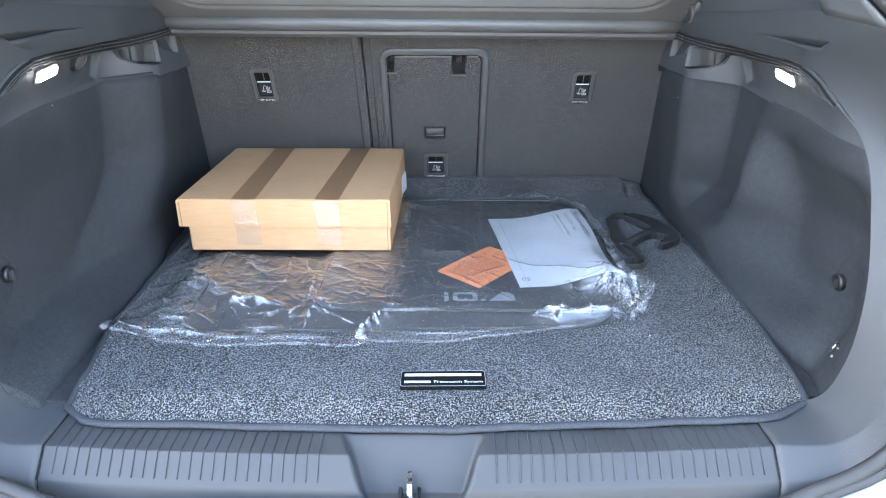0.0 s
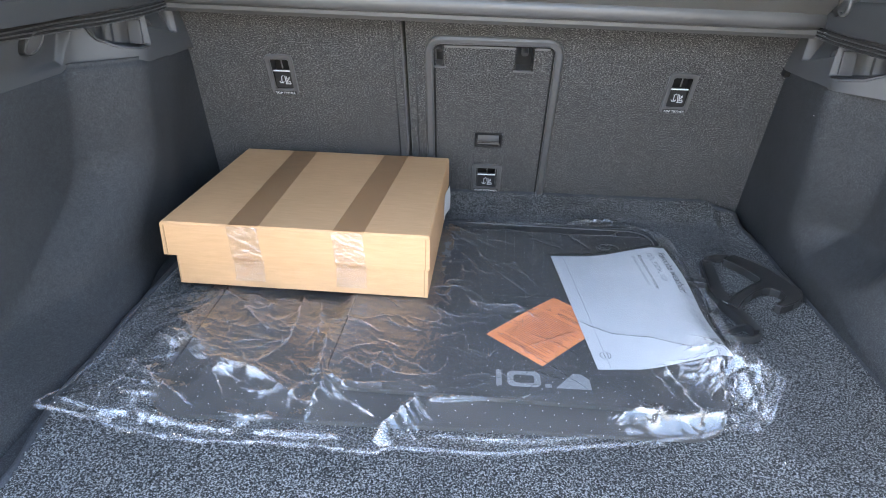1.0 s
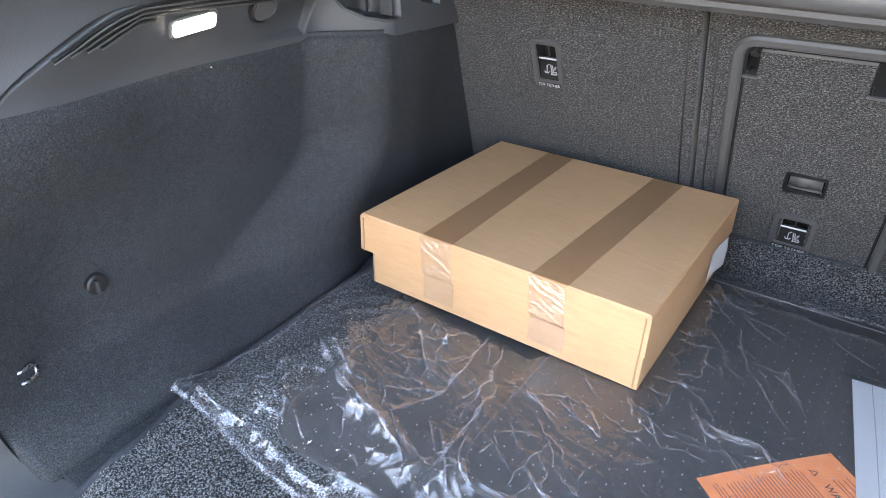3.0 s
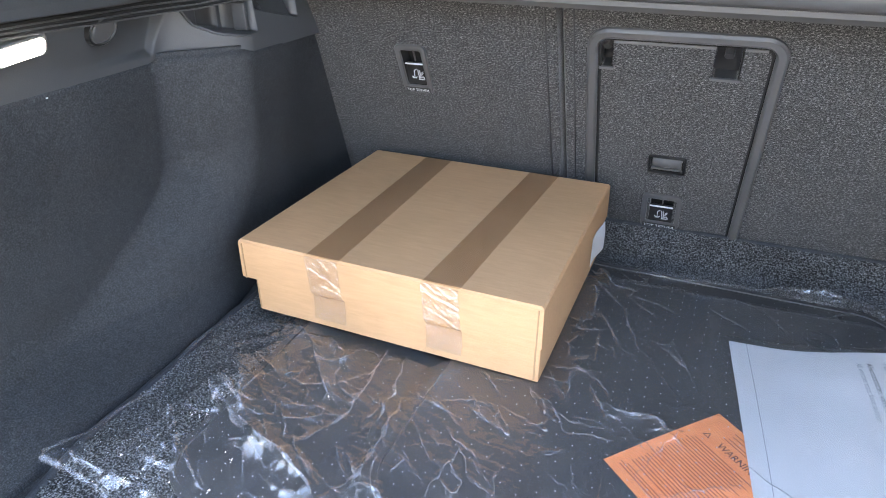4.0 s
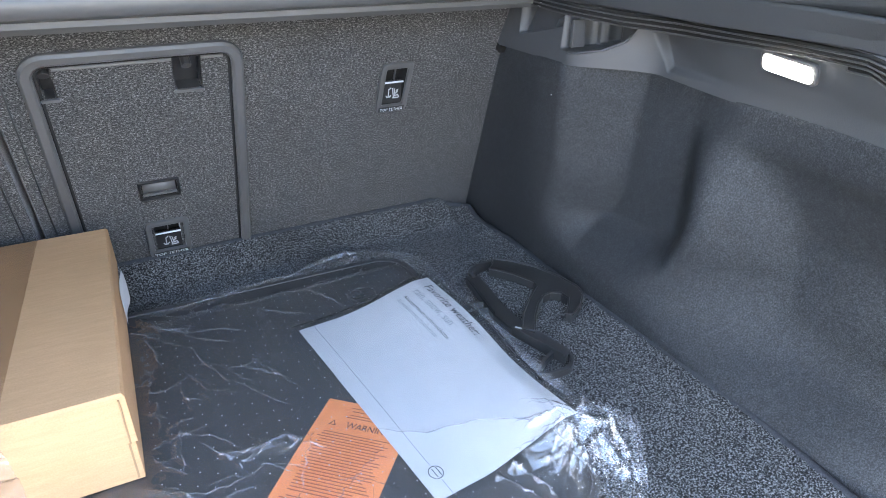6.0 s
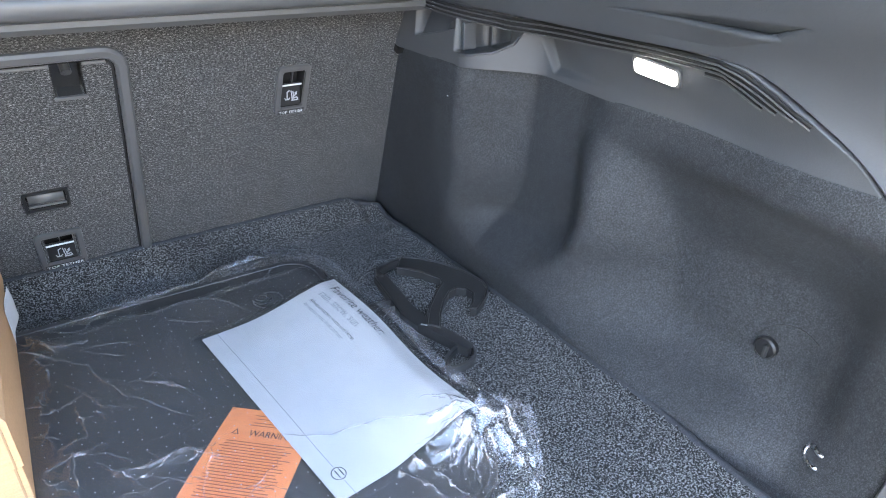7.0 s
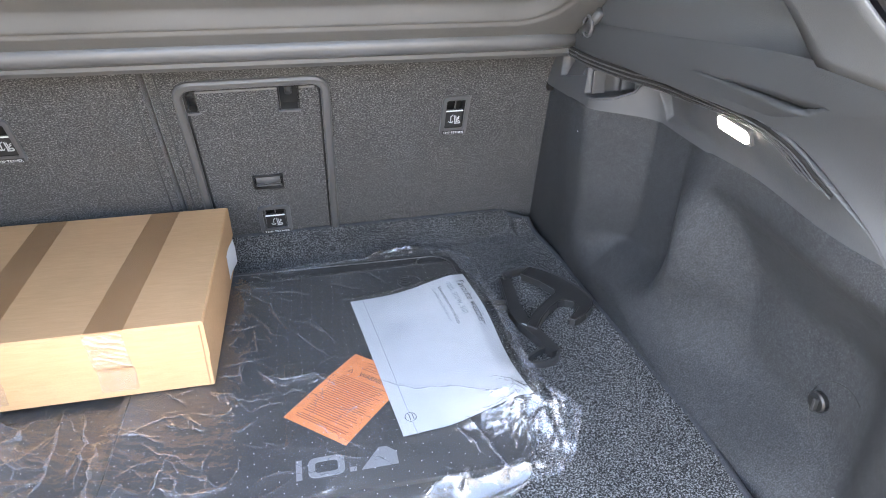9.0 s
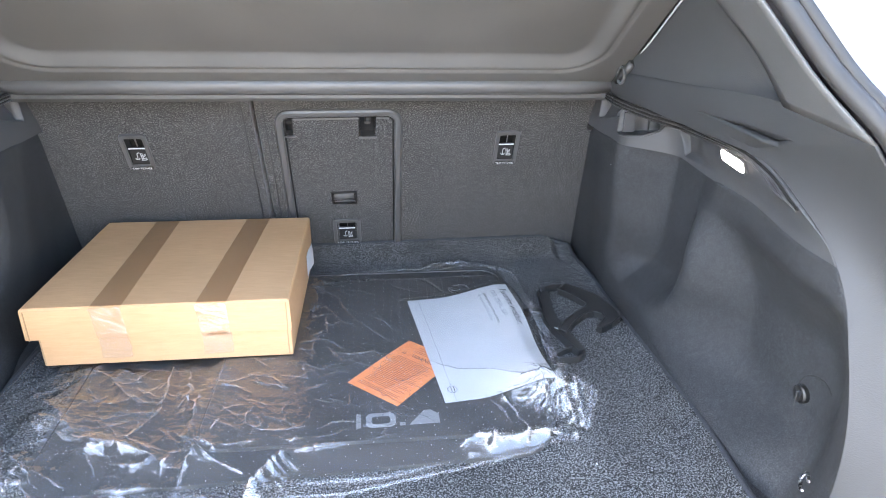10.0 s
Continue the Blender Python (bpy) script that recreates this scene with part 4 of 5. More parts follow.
    # shelf rest: a hooked tongue and a peaked ledge at the notch
    rest = thing("shelf_rest", "moulded grey plastic shelf rest with a notched tongue over a pocket", "shelf rest")
    face_ = [(0.540, 0.730, 0.401), (0.509, 0.724, 0.350), (0.505, 0.656, 0.366), (0.507, 0.654, 0.375), (0.512, 0.646, 0.382), (0.524, 0.642, 0.397), (0.532, 0.646, 0.404)]
    bm = bmesh.new()
    rows_ = [[bm.verts.new(Vector(side(s, (x_ + d_, y_ + d_ * 0.3, z_ - d_)))) for x_, y_, z_ in face_] for d_ in (0.006, 0.0)]
    n_ = len(face_)
    for k in range(n_):
        bm.faces.new((rows_[0][k], rows_[0][(k + 1) % n_], rows_[1][(k + 1) % n_], rows_[1][k]))
    bm.faces.new(rows_[1])
    bm.faces.new(rows_[0][::-1])
    bmesh.ops.triangulate(bm, faces=[f_ for f_ in bm.faces if len(f_.verts) > 4])
    part("tongue", bm, TRIM, rest)
    p0, p1 = Vector(side(s, (0.516, 0.624, 0.3625))), (0.020, 0.005, 0.034)
    part("post", box_bm(p1, p0, 0.0012), TRIM, rest)
    rim_ = [side(s, (float(panel_x(np.array(y_), np.array(z_ - 0.002))) - 0.003, y_, z_)) for y_, z_ in ((0.622, 0.341), (0.610, 0.341), (0.588, 0.346), (0.570, 0.358), (0.557, 0.381), (0.553, 0.387))]
    part("lip", bm_mesh("rest_lip", sweep_bm(rim_, circle(0.0018, 8)), True), TRIM, rest)

    # turn lock of the side flap, with the moulded outline of the flap
    flap_lock = thing("turn_lock", "round black turn lock on the felt side flap", "turn lock")
    yk, zk = (0.193, 0.095) if s > 0 else (0.187, 0.107)
    xk = float(wall_x(np.array(yk), np.array(zk), s)) - 0.005
    bm = bmesh.new()
    rows_ = [[bm.verts.new(Vector(side(s, (xk + d, yk + a * q, zk + b * q)))) for a, b in circle(0.0125, 20)] for d, q in ((0.002, 1.0), (-0.005, 1.0), (-0.007, 0.85))]
    for a_, b_ in zip(rows_[:-1], rows_[1:]):
        for k in range(20):
            bm.faces.new((a_[k], a_[(k + 1) % 20], b_[(k + 1) % 20], b_[k]))
    bm.faces.new(rows_[-1])
    part("disc", bm, BLACK, flap_lock, smooth=False)
    bm = box_bm((0.007, 0.004, 0.016), side(s, (xk - 0.009, yk - 0.003, zk)), 0.0015)
    part("grip", bm, DARKTRIM, flap_lock)
    arc = [(yk - 0.028 + 0.042 * math.cos(a), zk - 0.002 + 0.040 * math.sin(a)) for a in np.linspace(radians(-100), radians(120), 30)]
    bm = sweep_bm([side(s, (float(wall_x(np.array(a), np.array(b), s)) - 0.0043, a, b)) for a, b in arc], circle(0.0006, 5))
    part("finger_groove", bm, SEAL, flap_lock)

    # lashing eye
    eye = thing("lashing_eye", "bright steel lashing eye low on the side wall", "lashing eye")
    ye, ze = (0.101, 0.038) if s > 0 else (0.088, 0.060)
    def off_wall(y_, z_, d_):
        return (float(wall_x(np.array(y_), np.array(z_), s)) - d_, y_, z_)

    arm = [(ye - 0.013, 0.0065, -0.006), (ye - 0.008, 0.0065, 0.005), (ye + 0.004, 0.0065, 0.007), (ye + 0.0078, 0.0045, 0.007), (ye + 0.0088, 0.001, 0.007)]
    pts_ = [off_wall(y_, ze + dz_, d_) for y_, dz_, d_ in arm] + [off_wall(y_, ze - dz_, d_) for y_, dz_, d_ in arm[::-1]]
    part("loop", bm_mesh("loop", sweep_bm(side(s, along(pts_, 30)), circle(0.0021, 8)), True), CHROME, eye)
    if s < 0:
        sock = thing("power_socket", "round grey power socket cap in the trim strip", "power socket")
        c_ = np.array([float(panel_x(0.441, 0.371)) - 0.010, 0.441, 0.371])
        bm = bmesh.new()
        rows_ = [[bm.verts.new(Vector(side(s, c_ + np.array([d + b * -0.6 * 0.8, a, b * 0.9])))) for a, b in circle(r_, 22)] for r_, d in ((0.0165, 0.006), (0.0165, -0.002), (0.0145, -0.003), (0.014, -0.001), (0.012, -0.0015))]
        for a_, b_ in zip(rows_[:-1], rows_[1:]):
            for k in range(22):
                bm.faces.new((a_[k], a_[(k + 1) % 22], b_[(k + 1) % 22], b_[k]))
        bm.faces.new(rows_[-1])
        part("cap", bm, GREYPL, sock)
        bm = bmesh.new()
        rows_ = [[bm.verts.new(Vector(side(s, c_ + np.array([d + b * -0.6 * 0.8, a, b * 0.9])))) for a, b in circle(r_, 22)] for r_, d in ((0.0192, 0.010), (0.0192, 0.0), (0.0182, -0.001), (0.0166, 0.0))]
        for a_, b_ in zip(rows_[:-1], rows_[1:]):
            for k in range(22):
                bm.faces.new((a_[k], a_[(k + 1) % 22], b_[(k + 1) % 22], b_[k]))
        part("cap_seat", bm, BLACK, sock, "black ring round the cap")

# specks of lint on the felt and the carpet
lint = thing("lint", "few tiny white specks of lint on felt and carpet", "lint", kind="stuff")
for x, y, z in ((float(-0.016 - panel_x(np.array(0.357), np.array(0.318))) + 0.003, 0.370, 0.324), (float(wall_x(np.array(0.615), np.array(0.300), 1)) - 0.004, 0.615, 0.300),
                (float(wall_x(np.array(0.65), np.array(0.280), 1)) - 0.004, 0.650, 0.280), (0.343, 0.195, 0.004)):
    part("speck", box_bm((0.0012, 0.0026, 0.0012), (x, y, z), 0.0004), WHITEINK, lint)

# ---- rubber mats, papers and the clear bag ----
SHEET_AT, SHEET_W, SHEET_L = np.array([0.126, 0.646]), 0.196, 0.323
SHEET_D = np.array([0.032, -0.323]) / math.hypot(0.032, 0.323)
SHEET_Q = np.array([-SHEET_D[1], SHEET_D[0]])


def drawn_in(v_):
    """How far the curl of the sheet draws its loose edge in."""
    return 1 - 0.12 * sstep(0.08, 0.30, v_)


def sheet_lift(u_, v_):
    rise = sstep(0.055, 0.200, u_)
    lift = rise * (0.020 - 0.006 * sstep(0.0, 0.16, v_) + 0.010 * sstep(0.18, 0.32, v_))
    fall = 0.004 * sstep(0.17, 0.196, u_)
    return 0.0205 + lift - fall + 0.0012 * perlin(u_ * 20, v_ * 14, 8)


def paper_z(x, y):
    """The height of the white sheet, or a low number beside it."""
    ul = (x - SHEET_AT[0]) * SHEET_Q[0] + (y - SHEET_AT[1]) * SHEET_Q[1]
    vl = (x - SHEET_AT[0]) * SHEET_D[0] + (y - SHEET_AT[1]) * SHEET_D[1]
    vc = np.clip(vl, 0, SHEET_L)
    ul = ul / drawn_in(vc)
    uc = np.clip(ul, 0, SHEET_W)
    away = np.hypot(ul - uc, vl - vc)
    return np.where(away < 0.05, sheet_lift(uc, vc) * (1 - sstep(0.002, 0.05, away)), -1)


def rubber_mat(x0, x1, y0, y1, z0, rad, turn, label):
    ob = thing("rubber_floor_mat", label, "floor mat", group="stacked rubber floor mats")
    cx, cy = (x0 + x1) / 2, (y0 + y1) / 2
    m = pose(cx, cy, z0, 0, 0, turn)
    ob.matrix_basis = m
    out = rounded(x1 - x0, y1 - y0, rad, 8)
    inn = rounded(x1 - x0 - 0.016, y1 - y0 - 0.016, rad - 0.008, 8)
    part("sheet", slab_bm(out, 0, 0.004, 0.001), RUBBER, ob)
    part("raised_edge", ring_bm(out, inn, 0.0038, 0.0058, 0.001), RUBBER, ob)
    return ob


rubber_mat(-0.40, 0.30, 0.215, 0.74, 0.002, 0.06, 1.0, "black rubber floor mat lying lowest in the clear bag")
rubber_mat(-0.19, 0.325, 0.262, 0.795, 0.0095, 0.05, -1.5, "black rubber floor mat on top of the bagged stack")
top_mat = bpy.data.objects["rubber_floor_mat.001"]
inv = top_mat.matrix_basis.inverted()
TOPZ = 0.0135


def mark(name, outline, parent):
    bm = bmesh.new()
    vs_ = [bm.verts.new(inv @ Vector((x, y, TOPZ + 0.0006))) for x, y in outline]
    f_ = bm.faces.new(vs_)
    bmesh.ops.triangulate(bm, faces=[f_])
    return part(name, bm, MATMARK, parent)


eyelet = slab_bm(circle(0.013, 24), 0.0, 0.0035, 0.0012)
bmesh.ops.transform(eyelet, matrix=inv @ Matrix.Translation((0.227, 0.705, TOPZ - 0.0005)), verts=eyelet.verts)
eyelet = part("fixing_eyelet", eyelet, RUBBER, top_mat, "round moulded fixing point")
ring_ = ring_bm(circle(0.0085, 24), circle(0.0065, 24), 0.003, 0.0048, 0.0004)
bmesh.ops.transform(ring_, matrix=inv @ Matrix.Translation((0.227, 0.705, TOPZ - 0.0005)), verts=ring_.verts)
part("eyelet_rim", ring_, RUBBER, eyelet)
# a plain grey mark: bar, block, dot and wedge
x0, y0 = 0.028, 0.290
mark("mark_bar", [(x0, y0), (x0 + 0.007, y0), (x0 + 0.007, y0 + 0.031), (x0, y0 + 0.031)], top_mat)
block = ring_bm(rounded(0.042, 0.031, 0.009, 5, x0 + 0.035, y0 + 0.0155), rounded(0.026, 0.017, 0.004, 5, x0 + 0.035, y0 + 0.0155), TOPZ, TOPZ + 0.0006)
bmesh.ops.transform(block, matrix=inv, verts=block.verts)
part("mark_block", block, MATMARK, top_mat)
mark("mark_dot", [(x0 + 0.061, y0), (x0 + 0.069, y0), (x0 + 0.069, y0 + 0.007), (x0 + 0.061, y0 + 0.007)], top_mat)
mark("mark_wedge", [(x0 + 0.074, y0), (x0 + 0.118, y0), (x0 + 0.118, y0 + 0.020), (x0 + 0.108, y0 + 0.031), (x0 + 0.098, y0 + 0.031)], top_mat)
fast = ring_bm(circle(0.022, 24), circle(0.0185, 24), 0.0, 0.0022, 0.0006)
part("fastener_ring", fast, RUBBER, top_mat, place=inv @ pose(0.235, 0.70, TOPZ))

# white sheet with its print
sheet = thing("instruction_sheet", "white printed instruction sheet inside the clear bag", "paper sheet")


def on_sheet(u_, v_, up=0.0):
    """u across from the plain long edge, v along it."""
    xy = SHEET_AT + SHEET_Q * u_ * float(drawn_in(np.array(v_))) + SHEET_D * v_
    return Vector((xy[0], xy[1], float(sheet_lift(np.array(u_), np.array(v_))) + up))


uu, vv = np.meshgrid(np.linspace(0, SHEET_W, 60), np.linspace(0, SHEET_L, 80), indexing="ij")
xy = SHEET_AT + (uu * drawn_in(vv))[..., None] * SHEET_Q + vv[..., None] * SHEET_D
pg = part("page", grid_mesh("page", np.concatenate([xy, sheet_lift(uu, vv)[..., None]], -1)), PAPER, sheet)


def print_line(body, size, v0, u0, length, m):
    me_ = text_mesh(body, size)
    k = length / text_width(me_)
    bm = bmesh.new()
    bm.from_mesh(me_)
    bmesh.ops.triangulate(bm, faces=bm.faces)
    bmesh.ops.subdivide_edges(bm, edges=[e_ for e_ in bm.edges if e_.calc_length() > 0.004], cuts=1)
    for vtx in bm.verts:
        vtx.co = on_sheet(u0 + vtx.co.y, v0 + vtx.co.x * k, 0.0005)
    bm.normal_update()
    me2 = bpy.data.meshes.new("print_line")
    bm.to_mesh(me2)
    bm.free()
    part("print_line", me2, m, pg)


print_line("Favorite weather:", 0.019, 0.020, 0.176, 0.125, INK)
print_line("rain, snow, sun", 0.018, 0.020, 0.158, 0.090, GREYINK)
print_line("Allwettermatten, vorne und hinten", 0.0085, 0.022, 0.1425, 0.108, INK)
print_line("All weather mats, front and rear", 0.0085, 0.022, 0.1325, 0.096, GREYINK)


def rule(v0, v1, u_, width=0.0007):
    bm = bmesh.new()
    prev = None
    for v_ in np.linspace(v0, v1, 30):
        a_, b_ = bm.verts.new(on_sheet(u_ - width / 2, v_, 0.0005)), bm.verts.new(on_sheet(u_ + width / 2, v_, 0.0005))
        if prev:
            bm.faces.new((prev[0], prev[1], b_, a_))
        prev = (a_, b_)
    part("rule", bm, GREYINK, pg)


rule(0.0, 0.283, 0.020)
rule(0.303, 0.323, 0.020)
bm = bmesh.new()
for r1, r2 in ((0.0085, 0.0075),):
    a_ = [bm.verts.new(on_sheet(0.020 + r1 * math.cos(t_), 0.293 + r1 * math.sin(t_), 0.0005)) for t_ in np.linspace(0, 2 * math.pi, 28, endpoint=False)]
    b_ = [bm.verts.new(on_sheet(0.020 + r2 * math.cos(t_), 0.293 + r2 * math.sin(t_), 0.0005)) for t_ in np.linspace(0, 2 * math.pi, 28, endpoint=False)]
    for k in range(28):
        bm.faces.new((a_[k], a_[(k + 1) % 28], b_[(k + 1) % 28], b_[k]))
part("round_mark", bm, INK, pg)
for du in (-0.003, 0.002):
    bm = bmesh.new()
    bm.faces.new([bm.verts.new(on_sheet(0.0215 + du + a_, 0.293 + b_, 0.0005)) for a_, b_ in ((-0.0006, -0.0055), (0.0006, -0.0055), (0.0006, 0.0055), (-0.0006, 0.0055))])
    part("mark_stroke", bm, INK, pg)

# orange card
card = thing("warning_card", "orange printed warning card partly under the white sheet", "card")
ca_ = np.array([0.119, 0.508])
cd = np.array([0.0726, -0.068])
cd /= np.linalg.norm(cd)
cp = np.array([-0.0926, -0.120])
cp -= cd * (cp @ cd)
cp /= np.linalg.norm(cp)


def on_card(a_, b_, up=0.0):
    """a along the top edge, b down the card."""
    xy_ = ca_ + cd * a_ * 0.95 + cp * b_ * 1.10
    return Vector((xy_[0], xy_[1], 0.0178 + 0.0012 * math.sin(b_ * 25) + up))


aa, bb = np.meshgrid(np.linspace(0, 0.105, 12), np.linspace(0, 0.138, 24), indexing="ij")
cpts = np.array([[list(on_card(a_, b_)) for a_, b_ in zip(ra, rb)] for ra, rb in zip(aa, bb)])
cf = part("face", grid_mesh("card_face", cpts), ORANGE, card)
me = text_mesh("WARNING", 0.011)
k = 0.052 / text_width(me)
for vtx in me.vertices:
    vtx.co = on_card(0.036 + vtx.co.x * k, 0.036 - vtx.co.y, 0.0006)
part("lettering", me, INK, cf)
bm = bmesh.new()
tri = [(0.016, 0.0355), (0.025, 0.0355), (0.0205, 0.0285)]
tin = [(0.0176, 0.0347), (0.0234, 0.0347), (0.0205, 0.0301)]
vo = [bm.verts.new(on_card(*p_, 0.0006)) for p_ in tri]
vi = [bm.verts.new(on_card(*p_, 0.0006)) for p_ in tin]
for k in range(3):
    j = (k + 1) % 3
    bm.faces.new((vo[k], vo[j], vi[j], vi[k]))
part("warning_triangle", bm, INK, cf)
lines_rng = np.random.default_rng(21)
for k, b_ in enumerate([0.008, 0.0125, 0.018, 0.0215] + [0.044 + 0.0034 * i for i in range(22)] + [0.1215, 0.1245, 0.1275]):
    a0, a1 = 0.010 + 0.006 * lines_rng.random(), 0.095 - 0.016 * lines_rng.random()
    if k < 4:
        a0, a1 = 0.025 + 0.01 * lines_rng.random(), 0.085
    bm = bmesh.new()
    bm.faces.new([bm.verts.new(on_card(*p_, 0.0006)) for p_ in ((a0, b_), (a1, b_), (a1, b_ + 0.0010), (a0, b_ + 0.0010))])
    part("print_bar", bm, ORANGEINK, cf)

# the bag: a patch between four wavy edges
front_e = along([(-0.488, 0.186), (-0.43, 0.190), (-0.365, 0.182), (-0.303, 0.176), (-0.245, 0.179), (-0.184, 0.180), (-0.111, 0.176), (-0.048, 0.184), (0.021, 0.185), (0.082, 0.196), (0.153, 0.206), (0.216, 0.216), (0.272, 0.227), (0.333, 0.246)], 280)
back_e = along([(-0.475, 0.80), (-0.40, 0.82), (-0.25, 0.82), (-0.06, 0.796), (0.009, 0.790), (0.089, 0.806), (0.173, 0.810), (0.24, 0.832), (0.285, 0.840), (0.336, 0.806)], 280)
left_e = along([(-0.488, 0.186), (-0.490, 0.235), (-0.497, 0.278), (-0.487, 0.324), (-0.500, 0.387), (-0.503, 0.447), (-0.497, 0.514), (-0.485, 0.70), (-0.475, 0.80)], 200)
right_e = along([(0.333, 0.246), (0.352, 0.278), (0.370, 0.312), (0.362, 0.330), (0.350, 0.347), (0.362, 0.368), (0.360, 0.392), (0.349, 0.430), (0.340, 0.461), (0.356, 0.503), (0.352, 0.534), (0.347, 0.60), (0.353, 0.645), (0.355, 0.717), (0.349, 0.783), (0.336, 0.806)], 200)
NS, NT = 820, 600
front_e, back_e, left_e, right_e = (np.stack([np.interp(np.linspace(0, 1, n_), np.linspace(0, 1, len(e_)), e_[:, k_]) for k_ in range(2)], -1)
                                    for e_, n_ in ((front_e, NS), (back_e, NS), (left_e, NT), (right_e, NT)))
S, T = np.meshgrid(np.linspace(0, 1, NS), np.linspace(0, 1, NT), indexing="ij")
S3, T3 = S[..., None], T[..., None]
P = ((1 - T3) * front_e[:, None] + T3 * back_e[:, None] + (1 - S3) * left_e[None] + S3 * right_e[None]
     - ((1 - S3) * (1 - T3) * front_e[0] + S3 * T3 * back_e[-1] + S3 * (1 - T3) * front_e[-1] + (1 - S3) * T3 * back_e[0]))
X, Y = P[..., 0], P[..., 1]
edge_d = np.minimum(np.minimum(S, 1 - S) * 0.83, np.minimum(T, 1 - T) * 0.62)
on_low = sstep(-0.455, -0.392, X) * (1 - sstep(0.295, 0.335, X)) * sstep(0.178, 0.250, Y) * (1 - sstep(0.74, 0.77, Y))
on_top = sstep(-0.21, -0.18, X) * (1 - sstep(0.325, 0.345, X)) * sstep(0.210, 0.288, Y) * (1 - sstep(0.795, 0.82, Y))
Zs = 0.004 + 0.008 * on_low + 0.008 * on_top
Zs = np.maximum(Zs, paper_z(X, Y) + 0.0022)
Zs = np.maximum(Zs, 0.0208 * (sstep(0.0, 0.02, X) * (1 - sstep(0.13, 0.15, X)) * sstep(0.31, 0.33, Y) * (1 - sstep(0.50, 0.52, Y))))
on_page = sstep(0.45, 0.9, paper_z(X, Y) / 0.0205)
calm = (1 - (0.90 - 0.30 * (1 - sstep(0.36, 0.45, Y))) * on_page) * (1 - 0.85 * sstep(0.01, 0.03, X) * (1 - sstep(0.12, 0.14, X)) * sstep(0.32, 0.34, Y) * (1 - sstep(0.49, 0.51, Y)))


def crumple(freq, seed, squash=1.0, wander=0.35):
    """Flat facets between sharp creases that run every way: the highest of three tilted waves."""
    turns = np.random.default_rng(seed).uniform(0, 180, 3)
    wx, wy = perlin(X * freq * 0.4, Y * freq * 0.4, seed), perlin(X * freq * 0.4, Y * freq * 0.4, seed + 50)
    fine_w = 0.12 * perlin(X * freq * 1.7, Y * freq * 1.7, seed + 70)
    out_ = None
    for k_, deg in enumerate(turns):
        c_, s_ = math.cos(radians(deg)), math.sin(radians(deg)) * squash
        a_ = (X * c_ + Y * s_) * freq * (1 + 0.3 * k_) + wander * 2 * (wx if k_ % 2 else wy) + fine_w + seed * 0.37 + k_ * 0.41
        w_ = np.abs((a_ % 1.0) * 2 - 1) * (1 - 0.12 * k_)
        out_ = w_ if out_ is None else np.maximum(out_, w_)
    return out_ - 0.5


# where the film lies loose, where it is drawn tight
loose = np.maximum(1 - sstep(-0.40, -0.25, X), (1 - sstep(-0.24, -0.12, X)) * (1 - sstep(0.24, 0.36, Y)))
boxfront = np.exp(-((Y - 0.385) / 0.085) ** 4) * (1 - sstep(-0.10, -0.01, X)) * sstep(-0.47, -0.38, X)
pouch = sstep(0.255, 0.33, X) * (1 - sstep(0.33, 0.41, Y))
hem_r = sstep(0.14, 0.19, X) * (1 - sstep(0.238, 0.262, Y))
gathered = np.exp(-((X - 0.255) / 0.045) ** 2 - ((Y - 0.822) / 0.020) ** 2)
patchy = 0.25 + 0.75 * sstep(-0.12, 0.25, perlin(X * 9, Y * 9, 44))
wr = (0.0070 * loose + 0.0012 * boxfront + 0.003 * pouch + 0.004 * hem_r) * crumple(11, 31)
wr = wr + (0.0003 + 0.0024 * loose * patchy + 0.0015 * boxfront + 0.0020 * pouch + 0.0026 * hem_r + 0.009 * gathered) * crumple(29, 35)
wr = wr + (0.0005 * loose * patchy + 0.0015 * boxfront * patchy + 0.0016 * pouch + 0.0008 * hem_r + 0.0040 * gathered) * crumple(46, 38, 1.6)
wr = wr + (0.00025 * boxfront + 0.00014 * loose * patchy) * crumple(104, 41, 1.5)
wr = wr + 0.0016 * perlin(X * 7, Y * 7, 45) + 0.0005 * perlin(X * 21, Y * 21, 46)
ease = sstep(0.0, 0.016, edge_d)
Zf = Zs + wr * calm * (0.25 + 0.75 * ease)


folds = []


